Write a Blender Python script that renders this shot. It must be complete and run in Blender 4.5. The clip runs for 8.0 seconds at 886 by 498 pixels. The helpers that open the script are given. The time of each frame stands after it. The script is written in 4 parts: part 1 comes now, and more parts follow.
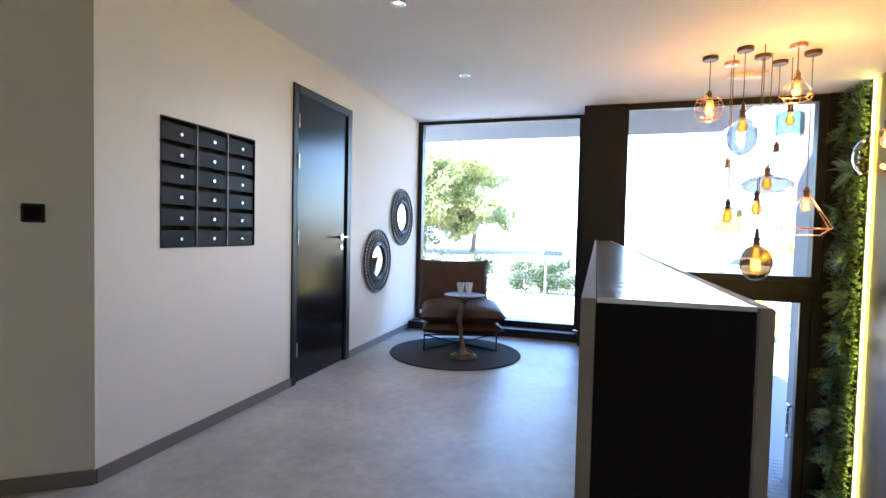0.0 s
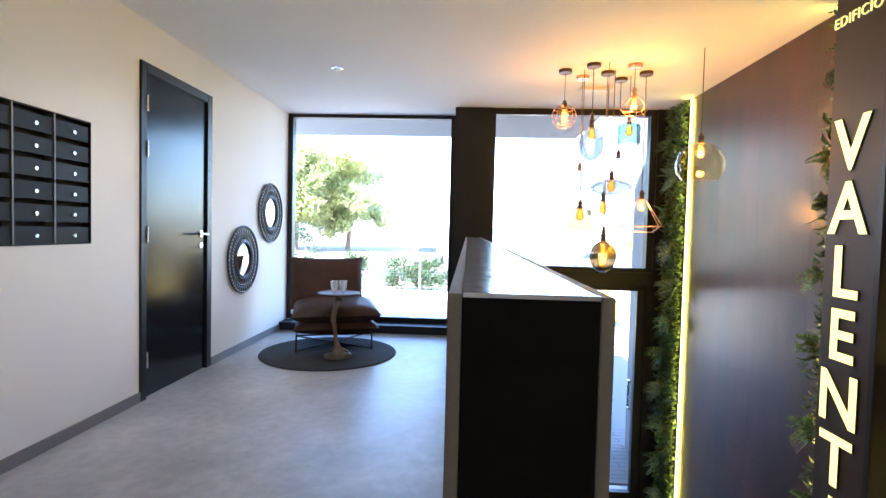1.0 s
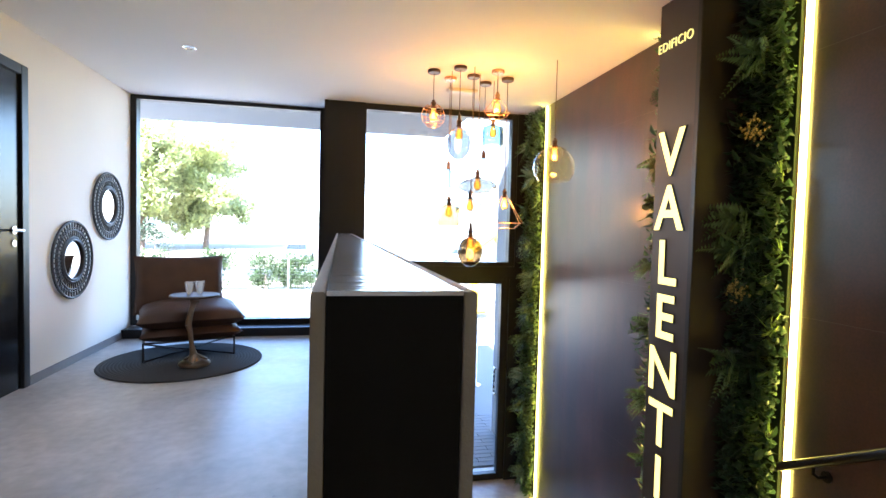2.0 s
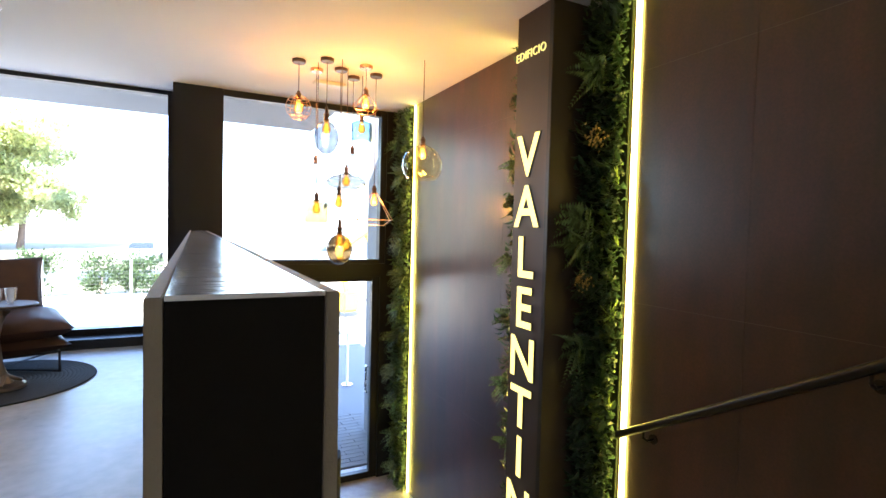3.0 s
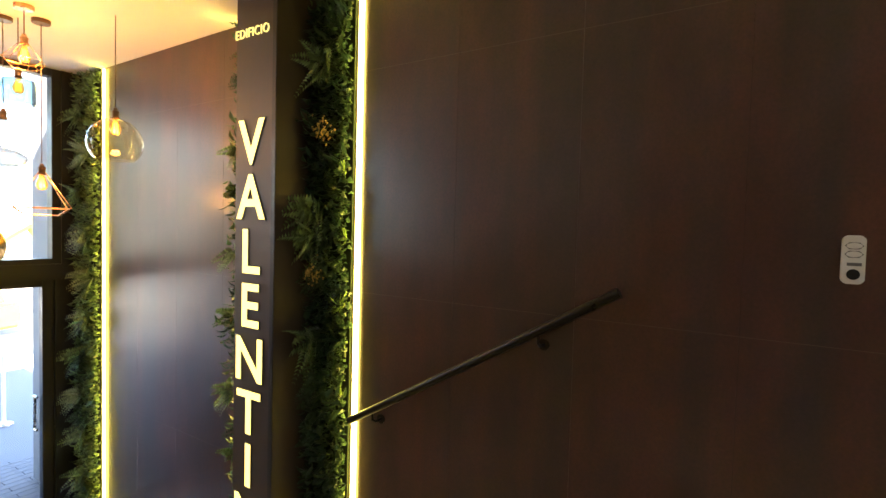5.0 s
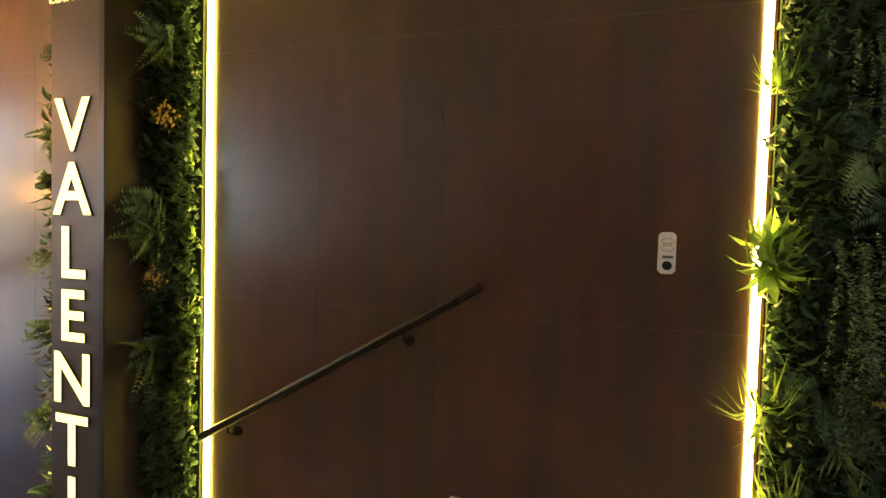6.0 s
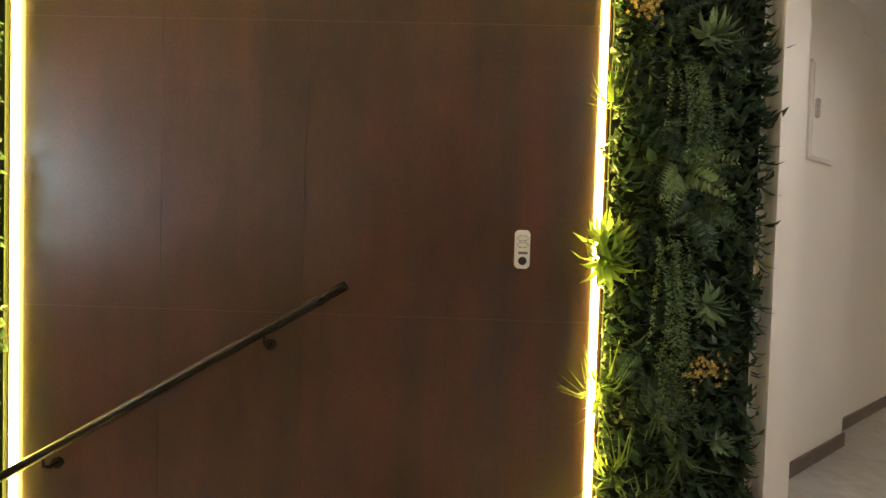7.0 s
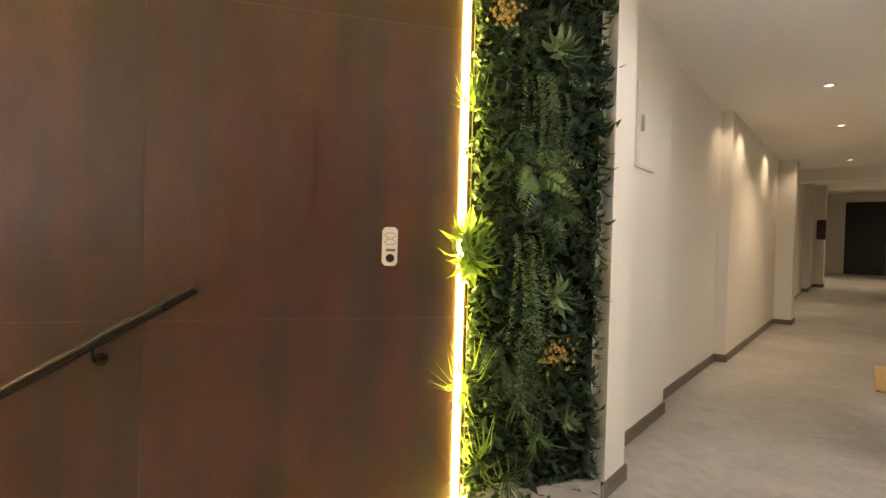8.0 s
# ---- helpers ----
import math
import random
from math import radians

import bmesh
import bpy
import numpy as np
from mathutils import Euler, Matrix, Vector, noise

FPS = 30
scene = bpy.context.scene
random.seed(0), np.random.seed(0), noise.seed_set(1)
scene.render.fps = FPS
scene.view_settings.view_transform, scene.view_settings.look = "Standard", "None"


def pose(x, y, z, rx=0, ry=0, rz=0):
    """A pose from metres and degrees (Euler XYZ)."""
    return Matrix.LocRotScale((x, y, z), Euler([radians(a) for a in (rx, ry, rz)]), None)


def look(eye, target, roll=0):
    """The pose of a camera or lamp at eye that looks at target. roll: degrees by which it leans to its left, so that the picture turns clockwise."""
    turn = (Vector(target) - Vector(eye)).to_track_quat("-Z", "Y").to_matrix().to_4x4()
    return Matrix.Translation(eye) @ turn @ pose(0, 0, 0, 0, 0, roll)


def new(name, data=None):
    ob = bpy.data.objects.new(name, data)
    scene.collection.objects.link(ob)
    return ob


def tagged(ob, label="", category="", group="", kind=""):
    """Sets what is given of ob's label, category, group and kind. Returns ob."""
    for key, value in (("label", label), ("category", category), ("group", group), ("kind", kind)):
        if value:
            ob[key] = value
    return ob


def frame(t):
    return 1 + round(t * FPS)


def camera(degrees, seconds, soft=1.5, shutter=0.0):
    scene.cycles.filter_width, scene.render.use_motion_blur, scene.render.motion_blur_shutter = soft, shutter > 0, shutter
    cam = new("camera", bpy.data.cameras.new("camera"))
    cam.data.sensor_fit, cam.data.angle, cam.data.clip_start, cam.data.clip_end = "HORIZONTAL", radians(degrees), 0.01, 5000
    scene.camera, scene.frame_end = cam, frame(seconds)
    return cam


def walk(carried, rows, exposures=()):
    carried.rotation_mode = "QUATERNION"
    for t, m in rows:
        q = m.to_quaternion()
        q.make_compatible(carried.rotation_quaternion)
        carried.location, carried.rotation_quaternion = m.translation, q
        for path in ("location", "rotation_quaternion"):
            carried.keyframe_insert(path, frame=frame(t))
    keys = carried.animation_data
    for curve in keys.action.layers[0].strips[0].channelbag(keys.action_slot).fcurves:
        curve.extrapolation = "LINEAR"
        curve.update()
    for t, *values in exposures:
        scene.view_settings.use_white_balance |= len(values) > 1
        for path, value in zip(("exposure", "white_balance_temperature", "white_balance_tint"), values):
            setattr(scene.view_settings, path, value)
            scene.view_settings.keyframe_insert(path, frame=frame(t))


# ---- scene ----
cam = camera(83.9, 8.0)

PATH = [
    (0, (0.937, -0.935, 1.106), (0.345, 0.974, 1.034), 1.3),
    (0.5, (0.94, -0.93, 1.106), (0.591, 1.038, 1.033), 1.3),
    (1, (0.942, -0.927, 1.106), (0.844, 1.069, 1.033), 1.4),
    (1.5, (0.945, -0.924, 1.106), (1.103, 1.068, 1.032), 1.4),
    (3, (0.959, -0.913, 1.106), (1.862, 0.87, 1.031), 1.4),
    (3.5, (0.965, -0.909, 1.106), (2.092, 0.741, 1.029), 1.3),
    (4, (0.972, -0.9, 1.104), (2.309, 0.586, 1.029), 1.4),
    (5.5, (0.977, -0.872, 1.105), (2.798, -0.048, 1.031), 1.5),
    (6, (0.992, -0.883, 1.101), (2.905, -0.303, 1.033), 1.5),
    (6.5, (0.998, -0.878, 1.1), (2.972, -0.562, 1.035), 1.6),
    (7, (1.001, -0.876, 1.09), (3.0, -0.83, 1.037), 1.7),
    (7.5, (1.008, -0.876, 1.07), (2.995, -1.099, 1.039), 1.5),
    (8, (1.021, -0.882, 1.076), (2.963, -1.362, 1.041), 1.5),
]
EXPOSURES = [(0.0, 3.72, 5320, 18), (1.5, 3.87, 5460, 18), (3.5, 3.85, 5950, 18), (5.5, 4.22, 6450, 18), (6.5, 4.66, 6600, 18), (7.2, 5.11, 6650, 18), (8.0, 5.63, 6680, 18)]
walk(cam, [(t, look(eye, target, roll)) for t, eye, target, roll in PATH], EXPOSURES)

# ---- world, sun and large lights ----
world = bpy.data.worlds.new("world")
scene.world = world
world.use_nodes = True
wn = world.node_tree.nodes
sky = wn.new("ShaderNodeTexSky")
sky.sky_type = "NISHITA"
sky.sun_disc = False
sky.sun_elevation = radians(38)
sky.sun_rotation = radians(200)
world.node_tree.links.new(sky.outputs[0], wn["Background"].inputs[0])
wn["Background"].inputs[1].default_value = 0.15

sun_data = bpy.data.lights.new("sun", "SUN")
sun_data.energy, sun_data.angle, sun_data.color = 5.0, radians(0.5), (1.0, 0.95, 0.86)
sun = new("sun", sun_data)
sun.matrix_world = look((-4, -11, 9), (0, 0, 0))


def lamp(name, kind, place, energy, color, radius=0.04):
    data = bpy.data.lights.new(name, kind)
    data.energy, data.color, data.shadow_soft_size = energy, color, radius
    ob = new(name, data)
    ob.location = place
    return ob


# ---- materials ----
def mat(name, color, rough=0.5, metal=0.0, var=0.12, scale=6.0, stretch=(1, 1, 1), bump=0.1, fine=60.0,
        island=0.0, second=None, rough_var=0.1, spec=0.5, grain=0.3):
    """A surface with blotches and grain at two scales, in metres."""
    m = bpy.data.materials.new(name)
    m.use_nodes = True
    nt = m.node_tree
    p = nt.nodes["Principled BSDF"]
    geo = nt.nodes.new("ShaderNodeNewGeometry")
    mp = nt.nodes.new("ShaderNodeMapping")
    mp.inputs["Scale"].default_value = stretch
    nt.links.new(geo.outputs["Position"], mp.inputs["Vector"])
    big = nt.nodes.new("ShaderNodeTexNoise")
    big.inputs["Scale"].default_value, big.inputs["Detail"].default_value = scale, 5
    small = nt.nodes.new("ShaderNodeTexNoise")
    small.inputs["Scale"].default_value, small.inputs["Detail"].default_value = fine, 4
    for n in (big, small):
        nt.links.new(mp.outputs[0], n.inputs["Vector"])
    mix = nt.nodes.new("ShaderNodeMath")
    mix.operation = "MULTIPLY_ADD"
    mix.inputs[1].default_value = grain
    nt.links.new(small.outputs["Fac"], mix.inputs[0])
    nt.links.new(big.outputs["Fac"], mix.inputs[2])
    dark = [c * (1 - var) for c in color]
    light = list(second) if second else [min(1, c * (1 + var)) for c in color]
    share = nt.nodes.new("ShaderNodeMapRange")
    share.inputs["From Min"].default_value, share.inputs["From Max"].default_value = 0.2, 0.8 + grain
    nt.links.new(mix.outputs[0], share.inputs[0])
    ramp = nt.nodes.new("ShaderNodeMix")
    ramp.data_type = "RGBA"
    ramp.inputs[6].default_value, ramp.inputs[7].default_value = (*dark, 1), (*light, 1)
    nt.links.new(share.outputs[0], ramp.inputs[0])
    out = ramp.outputs[2]
    if island:
        hsv = nt.nodes.new("ShaderNodeHueSaturation")
        add = nt.nodes.new("ShaderNodeMapRange")
        add.inputs["To Min"].default_value, add.inputs["To Max"].default_value = 1 - island, 1 + island
        nt.links.new(geo.outputs["Random Per Island"], add.inputs[0])
        nt.links.new(add.outputs[0], hsv.inputs["Value"])
        nt.links.new(out, hsv.inputs["Color"])
        out = hsv.outputs[0]
    nt.links.new(out, p.inputs["Base Color"])
    rr = nt.nodes.new("ShaderNodeMapRange")
    rr.inputs["From Min"].default_value, rr.inputs["From Max"].default_value = 0.15, 0.85
    rr.inputs["To Min"].default_value, rr.inputs["To Max"].default_value = max(0.02, rough - rough_var), min(1, rough + rough_var)
    nt.links.new(big.outputs["Fac"], rr.inputs[0])
    nt.links.new(rr.outputs[0], p.inputs["Roughness"])
    p.inputs["Metallic"].default_value = metal
    p.inputs["Specular IOR Level"].default_value = spec
    if bump:
        b = nt.nodes.new("ShaderNodeBump")
        b.inputs["Strength"].default_value, b.inputs["Distance"].default_value = bump, 0.004
        nt.links.new(small.outputs["Fac"], b.inputs["Height"])
        nt.links.new(b.outputs[0], p.inputs["Normal"])
    return m


def glow(name, color, strength):
    m = bpy.data.materials.new(name)
    m.use_nodes = True
    p = m.node_tree.nodes["Principled BSDF"]
    p.inputs["Base Color"].default_value = (*color, 1)
    p.inputs["Emission Color"].default_value = (*color, 1)
    p.inputs["Emission Strength"].default_value = strength
    return m


def clear(name, tint, edge=0.8):
    """Thin glass: see-through with a tint, and a gloss that grows towards its edges."""
    m = bpy.data.materials.new(name)
    m.use_nodes = True
    nt = m.node_tree
    out = nt.nodes["Material Output"]
    t, g = nt.nodes.new("ShaderNodeBsdfTransparent"), nt.nodes.new("ShaderNodeBsdfGlossy")
    f, mx = nt.nodes.new("ShaderNodeLayerWeight"), nt.nodes.new("ShaderNodeMixShader")
    bow, add = nt.nodes.new("ShaderNodeMath"), nt.nodes.new("ShaderNodeMath")
    t.inputs[0].default_value = (*tint, 1)
    g.inputs["Roughness"].default_value = 0.02
    f.inputs["Blend"].default_value = 0.5
    bow.operation, bow.inputs[1].default_value = "POWER", 3.0
    add.operation, add.inputs[1].default_value, add.inputs[2].default_value = "MULTIPLY_ADD", edge, 0.035
    nt.links.new(f.outputs["Facing"], bow.inputs[0])
    nt.links.new(bow.outputs[0], add.inputs[0])
    nt.links.new(add.outputs[0], mx.inputs[0])
    nt.links.new(t.outputs[0], mx.inputs[1])
    nt.links.new(g.outputs[0], mx.inputs[2])
    nt.links.new(mx.outputs[0], out.inputs[0])
    return m


def banded(name, dull, rust):
    """Rolled steel with soft upright bands of rust, mottled and faintly speckled."""
    m = mat(name, dull, 0.305, var=0.0, scale=2.4, stretch=(1, 1, 0.14), bump=0.03, fine=60, second=dull, rough_var=0.014, spec=0.70)
    nt = m.node_tree
    p = nt.nodes["Principled BSDF"]
    geo = nt.nodes.new("ShaderNodeNewGeometry")
    fac = []
    for stretch, scale, detail in (((1, 1, 0.04), 5.0, 4), ((1, 1, 0.5), 6.0, 6), ((1, 1, 1), 90.0, 3)):
        mp, n = nt.nodes.new("ShaderNodeMapping"), nt.nodes.new("ShaderNodeTexNoise")
        mp.inputs["Scale"].default_value = stretch
        n.inputs["Scale"].default_value, n.inputs["Detail"].default_value = scale, detail
        nt.links.new(geo.outputs["Position"], mp.inputs[0])
        nt.links.new(mp.outputs[0], n.inputs["Vector"])
        fac.append(n.outputs["Fac"])
    rng = nt.nodes.new("ShaderNodeMapRange")
    rng.interpolation_type = "SMOOTHSTEP"
    rng.inputs["From Min"].default_value, rng.inputs["From Max"].default_value = 0.32, 0.68
    nt.links.new(fac[0], rng.inputs[0])
    mx = nt.nodes.new("ShaderNodeMix")
    mx.data_type = "RGBA"
    mx.inputs[6].default_value, mx.inputs[7].default_value = (*dull, 1), (*rust, 1)
    nt.links.new(rng.outputs[0], mx.inputs[0])
    out = mx.outputs[2]
    for f, lo, hi in ((fac[1], 0.62, 1.38), (fac[2], 0.75, 1.25)):
        r = nt.nodes.new("ShaderNodeMapRange")
        r.inputs["From Min"].default_value, r.inputs["From Max"].default_value = 0.25, 0.75
        r.inputs["To Min"].default_value, r.inputs["To Max"].default_value = lo, hi
        nt.links.new(f, r.inputs[0])
        hsv = nt.nodes.new("ShaderNodeHueSaturation")
        nt.links.new(r.outputs[0], hsv.inputs["Value"])
        nt.links.new(out, hsv.inputs["Color"])
        out = hsv.outputs[0]
    nt.links.new(out, p.inputs["Base Color"])
    return m


PLASTER = mat("plaster", (0.765, 0.74, 0.695), 0.75, var=0.05, scale=1.3, bump=0.12, fine=180)
CEILING = mat("ceiling_paint", (0.84, 0.82, 0.79), 0.85, var=0.03, scale=1.0, bump=0.05, fine=150)
CONCRETE = mat("polished_concrete", (0.31, 0.304, 0.292), 0.38, grain=0.7, var=0.35, scale=1.7, bump=0.08, fine=17, second=(0.62, 0.606, 0.58), rough_var=0.085)
nt = CONCRETE.node_tree
geo = nt.nodes.new("ShaderNodeNewGeometry")
out = nt.nodes["Principled BSDF"].inputs["Base Color"].links[0].from_socket
for size, bend, lo, hi, dim, lit in ((0.8, 0.5, 0.42, 0.60, 0.86, 1.06), (3.6, 0.7, 0.46, 0.66, 0.94, 1.07), (11.0, 0.6, 0.70, 0.76, 1.0, 0.50)):
    tex, rng, hsv = nt.nodes.new("ShaderNodeTexNoise"), nt.nodes.new("ShaderNodeMapRange"), nt.nodes.new("ShaderNodeHueSaturation")
    tex.inputs["Scale"].default_value, tex.inputs["Detail"].default_value, tex.inputs["Distortion"].default_value = size, 5, bend
    rng.interpolation_type = "SMOOTHSTEP"
    for key, value in (("From Min", lo), ("From Max", hi), ("To Min", dim), ("To Max", lit)):
        rng.inputs[key].default_value = value
    nt.links.new(geo.outputs["Position"], tex.inputs["Vector"])
    nt.links.new(tex.outputs["Fac"], rng.inputs[0])
    nt.links.new(rng.outputs[0], hsv.inputs["Value"])
    nt.links.new(out, hsv.inputs["Color"])
    out = hsv.outputs[0]
nt.links.new(out, nt.nodes["Principled BSDF"].inputs["Base Color"])
CORTEN = banded("rust_brown_steel", (0.034, 0.0180, 0.0145), (0.062, 0.0205, 0.0140))
RAIL = mat("dark_rail_paint", (0.008, 0.0065, 0.006), 0.30, var=0.2, scale=10, bump=0.04, rough_var=0.05, spec=0.28)
COLUMN = mat("dark_bronze_sheet", (0.040, 0.028, 0.023), 0.46, var=0.25, scale=3.0, stretch=(1, 1, 0.2), bump=0.04, rough_var=0.06, spec=0.40)
BLACK = mat("black_aluminium", (0.010, 0.0105, 0.0115), 0.38, var=0.2, scale=5, bump=0.05, spec=0.35, rough_var=0.08)
BLACK_GLOSS = mat("black_lacquer", (0.007, 0.007, 0.008), 0.19, var=0.15, scale=3, bump=0.03, rough_var=0.05, spec=0.3)
BLACK_MATT = mat("black_board", (0.006, 0.0055, 0.0055), 0.7, var=0.2, scale=9, bump=0.08, spec=0.15)
SEAM = mat("seam_edge", (0.115, 0.09, 0.072), 0.5, var=0.2, scale=12, bump=0.05)
MAILGREY = mat("charcoal_paint", (0.0065, 0.0063, 0.0062), 0.45, var=0.15, scale=8, bump=0.06, spec=0.18)
DARKVOID = mat("slot_black", (0.004, 0.004, 0.004), 0.8, var=0.1, bump=0)
STONE = mat("grey_tile", (0.115, 0.117, 0.125), 0.20, var=0.25, scale=9, stretch=(0.35, 1.6, 1), bump=0.9, fine=42, second=(0.19, 0.195, 0.205), rough_var=0.05, spec=0.42)
TILE_EDGE = mat("tile_edge", (0.225, 0.197, 0.17), 0.6, var=0.12, scale=20, bump=0.25, fine=220)
BASE = mat("grey_skirting", (0.17, 0.165, 0.165), 0.45, var=0.12, scale=6, bump=0.06)
BASE_BROWN = mat("brown_skirting", (0.13, 0.10, 0.08), 0.45, var=0.15, scale=6, bump=0.06)
STEEL = mat("brushed_steel", (0.62, 0.61, 0.60), 0.25, metal=1.0, var=0.08, scale=20, bump=0.04)
LEATHER = mat("brown_leather", (0.050, 0.027, 0.017), 0.6, var=0.3, scale=7, bump=0.35, fine=110, second=(0.088, 0.046, 0.028), spec=0.3)
SOCKET = mat("brown_bakelite", (0.075, 0.042, 0.026), 0.4, var=0.2, scale=20, bump=0.1)
BRONZE = mat("aged_bronze", (0.27, 0.20, 0.135), 0.36, metal=1.0, var=0.25, scale=14, bump=0.2)
TABLETOP = mat("dark_bronze_top", (0.10, 0.075, 0.05), 0.5, metal=0.5, var=0.3, scale=18, bump=0.15)
COPPER = mat("brushed_copper", (0.62, 0.36, 0.22), 0.3, metal=1.0, var=0.1, scale=14, bump=0.05)
RUG = mat("charcoal_rug", (0.026, 0.028, 0.029), 0.95, var=0.35, scale=26, bump=0.8, fine=130)
RATTAN = mat("black_rattan", (0.016, 0.015, 0.014), 0.5, var=0.3, scale=30, bump=0.3)
MIRROR = mat("mirror", (0.9, 0.9, 0.9), 0.03, metal=1.0, var=0.01, bump=0, rough_var=0.01)
WHITE = mat("white_plastic", (0.75, 0.74, 0.72), 0.4, var=0.04, scale=20, bump=0.03)
GREYPLASTIC = mat("grey_plastic", (0.60, 0.59, 0.575), 0.45, var=0.06, scale=20, bump=0.03)
GREYPRINT = mat("grey_print", (0.10, 0.10, 0.11), 0.6, var=0.1, bump=0)
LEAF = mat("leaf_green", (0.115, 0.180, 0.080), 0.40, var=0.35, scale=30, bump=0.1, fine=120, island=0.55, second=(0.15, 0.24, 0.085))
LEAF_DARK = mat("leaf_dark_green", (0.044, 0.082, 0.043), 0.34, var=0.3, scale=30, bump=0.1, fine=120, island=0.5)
LEAF_PALE = mat("leaf_pale_green", (0.175, 0.255, 0.13), 0.40, var=0.25, scale=30, bump=0.1, fine=120, island=0.35)
# Brightened green: the yellow strip's glow on nearby leaves is put into the colour.
LEAF_STRIP_LIT = mat("leaf_green_strip_lit", (0.25, 0.36, 0.09), 0.42, var=0.3, scale=30, bump=0.1, fine=120, island=0.4)
PETAL = mat("yellow_petal", (0.60, 0.44, 0.14), 0.6, var=0.3, scale=40, bump=0.1, island=0.35)
# Plant backing, near black so that the shade between leaves is in its colour.
BACKING_SHADE = mat("plant_backing", (0.012, 0.020, 0.010), 0.9, var=0.4, scale=40, bump=0.5)
LED = glow("led_yellow", (1.0, 0.79, 0.13), 2.5)
SIGNLIGHT = glow("sign_face", (1.0, 0.82, 0.17), 0.19)
SIGNSMALL = glow("small_sign_face", (1.0, 0.82, 0.22), 0.085)
FILAMENT = glow("filament", (1.0, 0.45, 0.06), 0.9)
DOWNLIGHT = glow("downlight_face", (1.0, 0.88, 0.66), 0.09)
PANE = clear("window_glass", (0.93, 0.96, 0.97))
GLASS_CLEAR = clear("clear_glass", (0.44, 0.45, 0.45), 1.0)
GLASS_AMBER = clear("amber_glass", (0.93, 0.84, 0.68), 0.8)
GLASS_PALE = clear("pale_amber_glass", (0.43, 0.385, 0.29), 1.0)
GLASS_HONEY = clear("honey_glass", (0.36, 0.275, 0.17), 0.9)
GLASS_GREY = clear("smoke_grey_glass", (0.335, 0.312, 0.30), 0.9)
TUMBLER = mat("tumbler_glass", (0.90, 0.92, 0.93), 0.08, var=0.02, bump=0)
TUMBLER.node_tree.nodes["Principled BSDF"].inputs["Alpha"].default_value = 0.28
GLASS_BLUE = clear("pale_blue_glass", (0.36, 0.44, 0.455), 0.9)
GLASS_BULB = clear("bulb_glass", (0.62, 0.42, 0.13), 0.5)
nt = GLASS_BULB.node_tree
amber, both = nt.nodes.new("ShaderNodeEmission"), nt.nodes.new("ShaderNodeAddShader")
amber.inputs["Color"].default_value, amber.inputs["Strength"].default_value = (1.0, 0.46, 0.08, 1), 0.06
nt.links.new(nt.nodes["Mix Shader"].outputs[0], both.inputs[0])
nt.links.new(amber.outputs[0], both.inputs[1])
nt.links.new(both.outputs[0], nt.nodes["Material Output"].inputs[0])
ASPHALT = mat("asphalt", (0.055, 0.055, 0.057), 0.85, var=0.25, scale=0.6, bump=0.4, fine=30)
PAVING = mat("concrete_paving", (0.17, 0.168, 0.165), 0.8, var=0.15, scale=0.8, bump=0.3, fine=20)
EARTH = mat("dry_ground", (0.26, 0.22, 0.15), 0.95, var=0.3, scale=0.25, bump=0.5, fine=6)
RENDERED = mat("white_render", (0.74, 0.73, 0.70), 0.8, var=0.06, scale=0.7, bump=0.15)
# Far paler than needles are: outdoor glare and haze are put into this green.
PINE_GLARE = mat("pine_needles_in_glare", (0.46, 0.50, 0.24), 0.7, var=0.2, scale=1.2, bump=0, island=0.25, second=(0.58, 0.61, 0.31))
BARK = mat("pine_bark", (0.16, 0.11, 0.08), 0.9, var=0.35, scale=5, bump=0.7, fine=20)
HEDGE = mat("hedge_leaf", (0.075, 0.120, 0.045), 0.6, var=0.3, scale=3, bump=0, island=0.5, second=(0.12, 0.17, 0.065))
SHRUB = mat("dark_shrub_leaf", (0.034, 0.055, 0.030), 0.6, var=0.3, scale=3, bump=0, island=0.4)
FENCE = mat("galvanised_wire", (0.30, 0.31, 0.31), 0.4, metal=0.6, var=0.08, bump=0.03)
CARPAINT = mat("silver_paint", (0.42, 0.45, 0.48), 0.25, metal=0.3, var=0.04, bump=0)
CARGLASS = mat("car_glass", (0.02, 0.025, 0.03), 0.08, var=0.1, bump=0)
RUBBER = mat("rubber", (0.015, 0.015, 0.015), 0.8, var=0.2, bump=0.2)
YELLOW = mat("machine_yellow", (0.62, 0.42, 0.03), 0.45, var=0.12, scale=4, bump=0.05)
REDPAINT = mat("red_paint", (0.06, 0.008, 0.007), 0.35, var=0.1, bump=0.02)
SOFFIT = mat("grey_soffit", (0.20, 0.20, 0.20), 0.8, var=0.06, scale=0.7, bump=0.1)
BLUEGREY = mat("blue_grey_render", (0.075, 0.090, 0.105), 0.85, var=0.12, scale=0.4, bump=0.1)
HILL = mat("far_hill", (0.24, 0.27, 0.27), 0.95, var=0.2, scale=0.02, bump=0)
MATTING = mat("coir_mat", (0.42, 0.30, 0.14), 0.95, var=0.2, scale=30, bump=0.6)


def let_through(m, share):
    """Leaves that let light through from behind."""
    nt = m.node_tree
    p, out = nt.nodes["Principled BSDF"], nt.nodes["Material Output"]
    t, mx = nt.nodes.new("ShaderNodeBsdfTranslucent"), nt.nodes.new("ShaderNodeMixShader")
    nt.links.new(p.inputs["Base Color"].links[0].from_socket, t.inputs["Color"])
    mx.inputs[0].default_value = share
    nt.links.new(p.outputs[0], mx.inputs[1])
    nt.links.new(t.outputs[0], mx.inputs[2])
    nt.links.new(mx.outputs[0], out.inputs[0])


